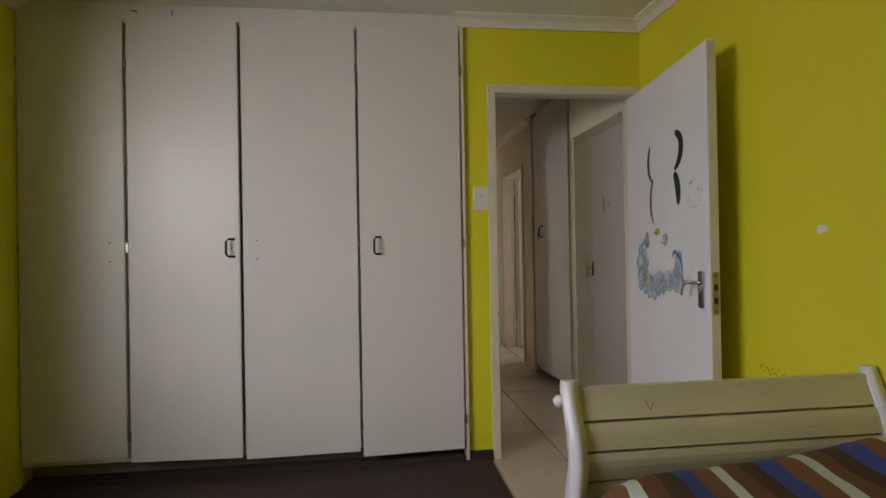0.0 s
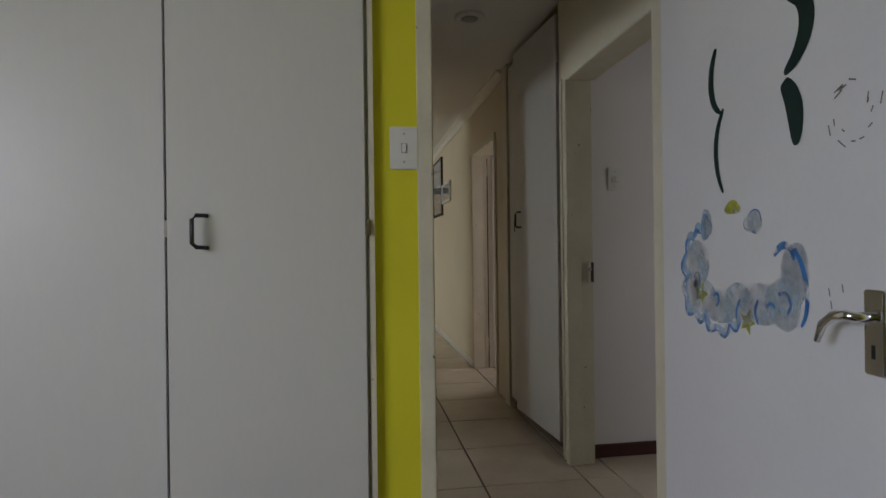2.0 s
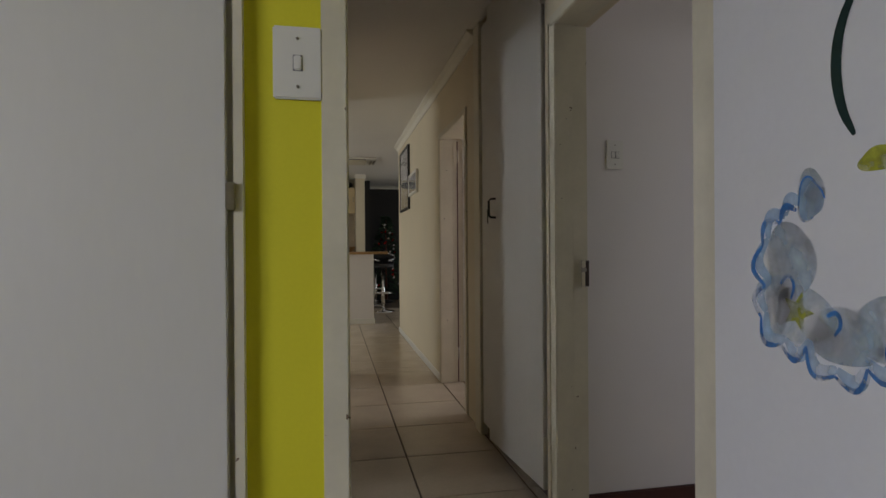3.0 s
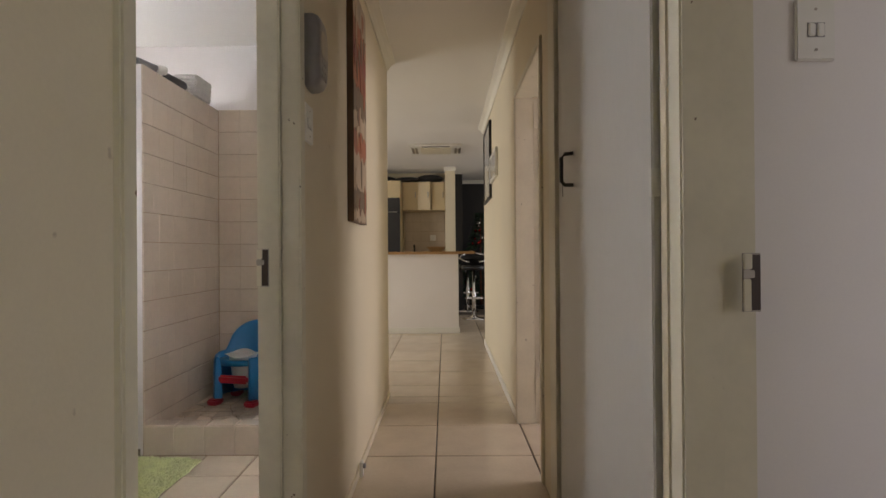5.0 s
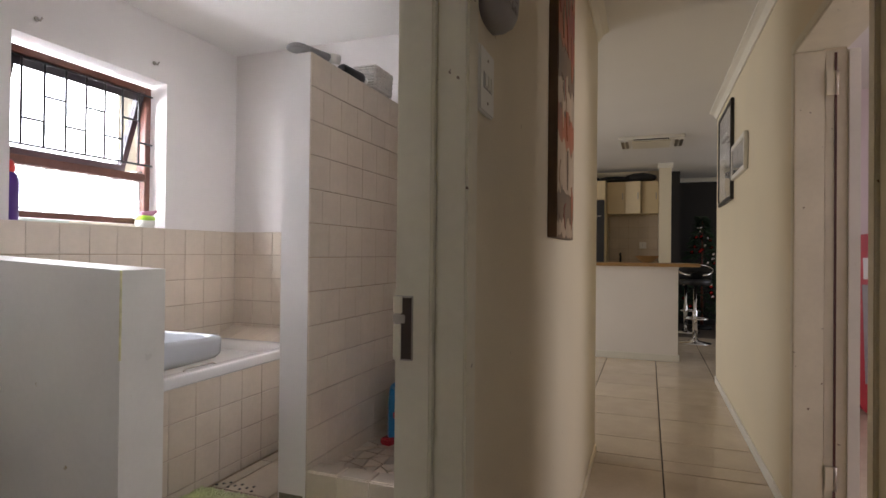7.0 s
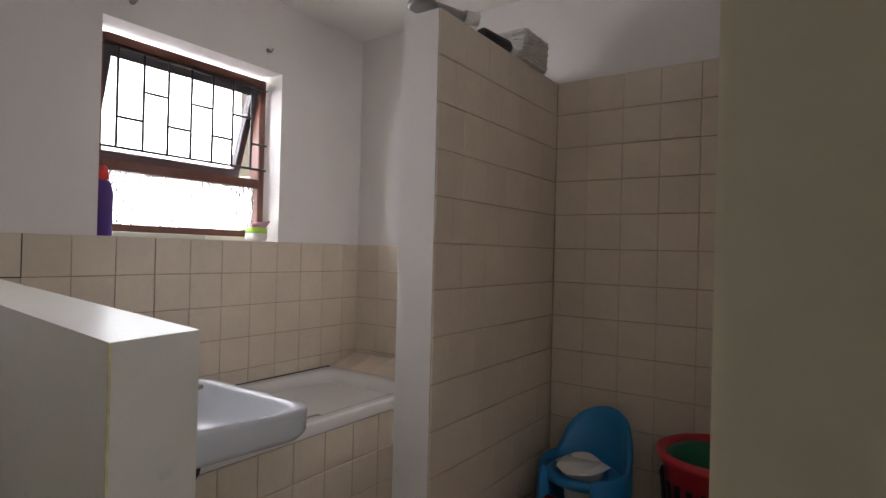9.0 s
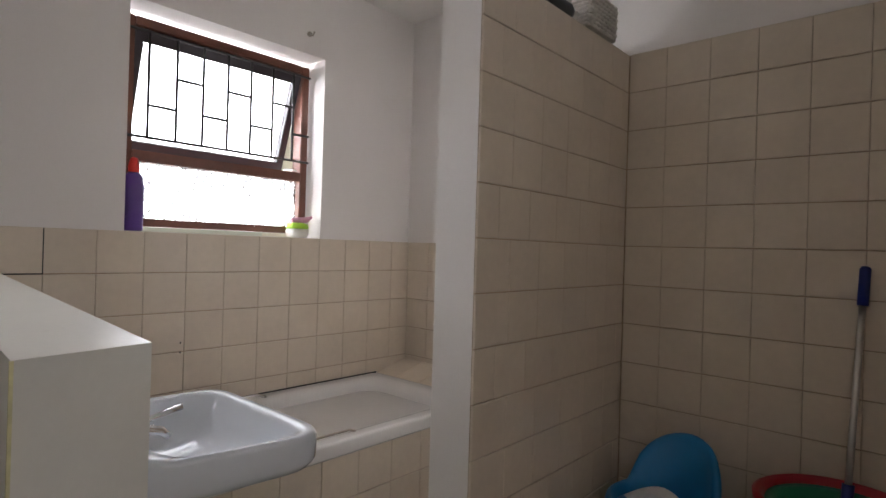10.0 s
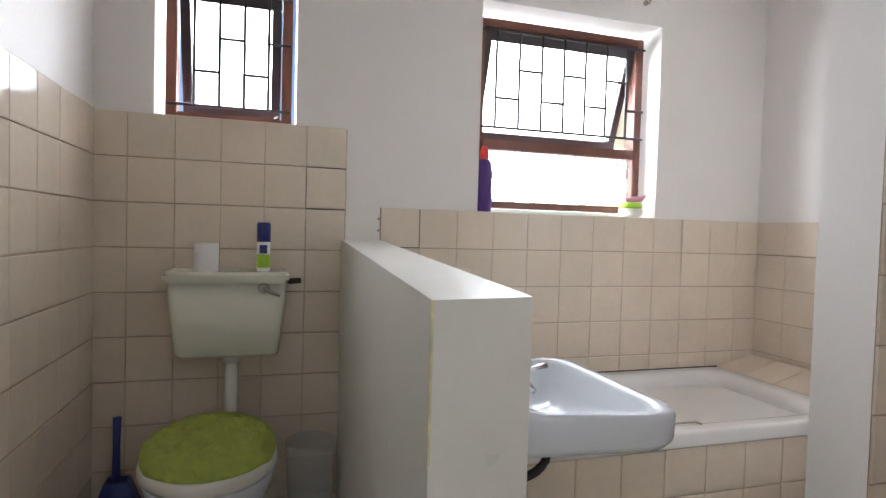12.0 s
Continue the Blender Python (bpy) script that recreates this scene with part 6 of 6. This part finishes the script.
# wall beside the toilet (faces +y; u runs along -x)
backing(south_wall, -1.29, -0.05, 6.03, 6.034, bath_floor_z, 1.553)
lay(south_wall, (0, 6.034, 0), 180, 0.05, 1.287, bath_floor_z, 1.555, 0.15, 0.15, 1.287, 1.555, WALL_TILE, ju=0.0009)
# back wall: bath end and shower (faces -y)
backing(back_wall, -1.29, -0.242, 8.766, 8.77, 0.60, 1.268)
lay(back_wall, (0, 8.766, 0), 0, -1.287, -0.242, 0.646, 1.270, 0.15, 0.15, -1.287, 1.270, WALL_TILE, ju=0.0018)
backing(back_wall, -0.09, 0.89, 8.766, 8.77, 0.13, 2.018)
lay(back_wall, (0, 8.766, 0), 0, -0.078, 0.884, 0.13, 2.020, 0.153, 0.15, -0.088, 2.020, WALL_TILE, ju=0.0010)
# partition face (faces +x) and shower side wall (faces -x)
lay(partition, (-0.086, 0, 0), 90, 7.832, 8.758, 0.13, 2.018, 0.155, 0.15, 7.832, 2.020, WALL_TILE, ju=0.0006, bond=0.62)
lay(shower_side, (0.876, 8.77, 0), -90 + 2.07, 0.012, 0.938, 0.13, 2.018, 0.155, 0.15, 0.012, 2.020, WALL_TILE)
# bath front (faces +x)
lay(apron, (-0.612, 0, 0), 90, 6.992, 8.566, bath_floor_z, 0.550, 0.151, 0.15, 6.982, 0.550, WALL_TILE)
# kerb face and top
lay(kerb, (0, 7.828, 0), 0, -0.080, 0.892, bath_floor_z, 0.196, 0.152, 0.16, -0.080, bath_floor_z - 0.014, WALL_TILE)


def flat_tiles(parent, x0, x1, y0, y1, z, dx, dy, sx, sy, mat, joint=0.008, skip=None, t=0.008):
    """Tiles lying on a floor with their tops at z."""
    i0, i1 = math.floor((x0 - sx) / dx), math.ceil((x1 - sx) / dx)
    j0, j1 = math.floor((y0 - sy) / dy), math.ceil((y1 - sy) / dy)
    for i in range(i0, i1):
        for j in range(j0, j1):
            a, b = max(x0, sx + i * dx), min(x1, sx + (i + 1) * dx)
            c, d = max(y0, sy + j * dy), min(y1, sy + (j + 1) * dy)
            if b - a < 0.03 or d - c < 0.03 or (skip and skip(a, b, c, d)):
                continue
            ob = new("tile", tile_mesh(b - a - joint, d - c - joint, mat, t, 0.003))
            ob.matrix_basis = pose(a + joint / 2, d - joint / 2, z - t + 0.0006 * noise.noise(Vector((a * 3, c * 3, 1))), 90, 0, 0) @ pose(0, 0, 0, 180, 0, 0) @ pose(0, 0, -(d - c - joint))
            ob.parent = parent


flat_tiles(kerb, -0.079, 0.892, 7.824, 7.930, 0.200, 0.152, 0.2, -0.079, 7.80, WALL_TILE)
for k in range(7):
    ob = new("tile", tile_mesh(0.1468, 0.196, WALL_TILE))
    ob.matrix_basis = pose(-1.290 + 0.149 * k, 8.567, 0.5945, -90 + 15.2)
    ob.parent = ledge
flat_tiles(floor, 0.90, 2.06, 4.2, 9.12, 0.0, 0.505, 0.505, 1.380, 5.413, FLOOR_TILE)
flat_tiles(living_floor, -0.6, 4.2, 9.12, 14.3, 0.0, 0.505, 0.505, 1.380, 5.413, FLOOR_TILE)
flat_tiles(bath_floor, -0.60, 0.90, 6.03, 7.826, bath_floor_z, 0.255, 0.255, 0.235, 7.826, FLOOR_TILE)
flat_tiles(bath_floor, -0.60, -0.245, 7.826, 8.56, bath_floor_z, 0.255, 0.36, 0.235, 7.826, FLOOR_TILE)
flat_tiles(bath_floor, -1.29, -0.60, 6.04, 6.82, bath_floor_z, 0.255, 0.255, 0.235, 7.826, FLOOR_TILE)

# broken-tile mosaic on the shower floor
rng = random.Random(21)
mosaic_floor = bpy.data.objects["floor_shower"]
NX, NY = 13, 11
knots = {}
for i in range(NX + 1):
    for j in range(NY + 1):
        jx = rng.uniform(-0.024, 0.024) if 0 < i < NX else 0
        jy = rng.uniform(-0.024, 0.024) if 0 < j < NY else 0
        knots[i, j] = Vector((-0.085 + 0.97 * i / NX + jx, 7.935 + 0.825 * j / NY + jy))
for i in range(NX):
    for j in range(NY):
        quad = [knots[i, j], knots[i + 1, j], knots[i + 1, j + 1], knots[i, j + 1]]
        shapes = [quad] if rng.random() < 0.45 else ([[quad[0], quad[1], quad[2]], [quad[0], quad[2], quad[3]]] if rng.random() < 0.5 else [[quad[0], quad[1], quad[3]], [quad[1], quad[2], quad[3]]])
        for sh_ in shapes:
            mid = sum(sh_, Vector((0, 0))) / len(sh_)
            pts = [p + (mid - p).normalized() * 0.0055 for p in sh_]
            made("mosaic_piece", slab([tuple(p) for p in pts], 0.011, lambda u, v, w: (u, v, 0.137 + w)), MOSAIC, mosaic_floor)
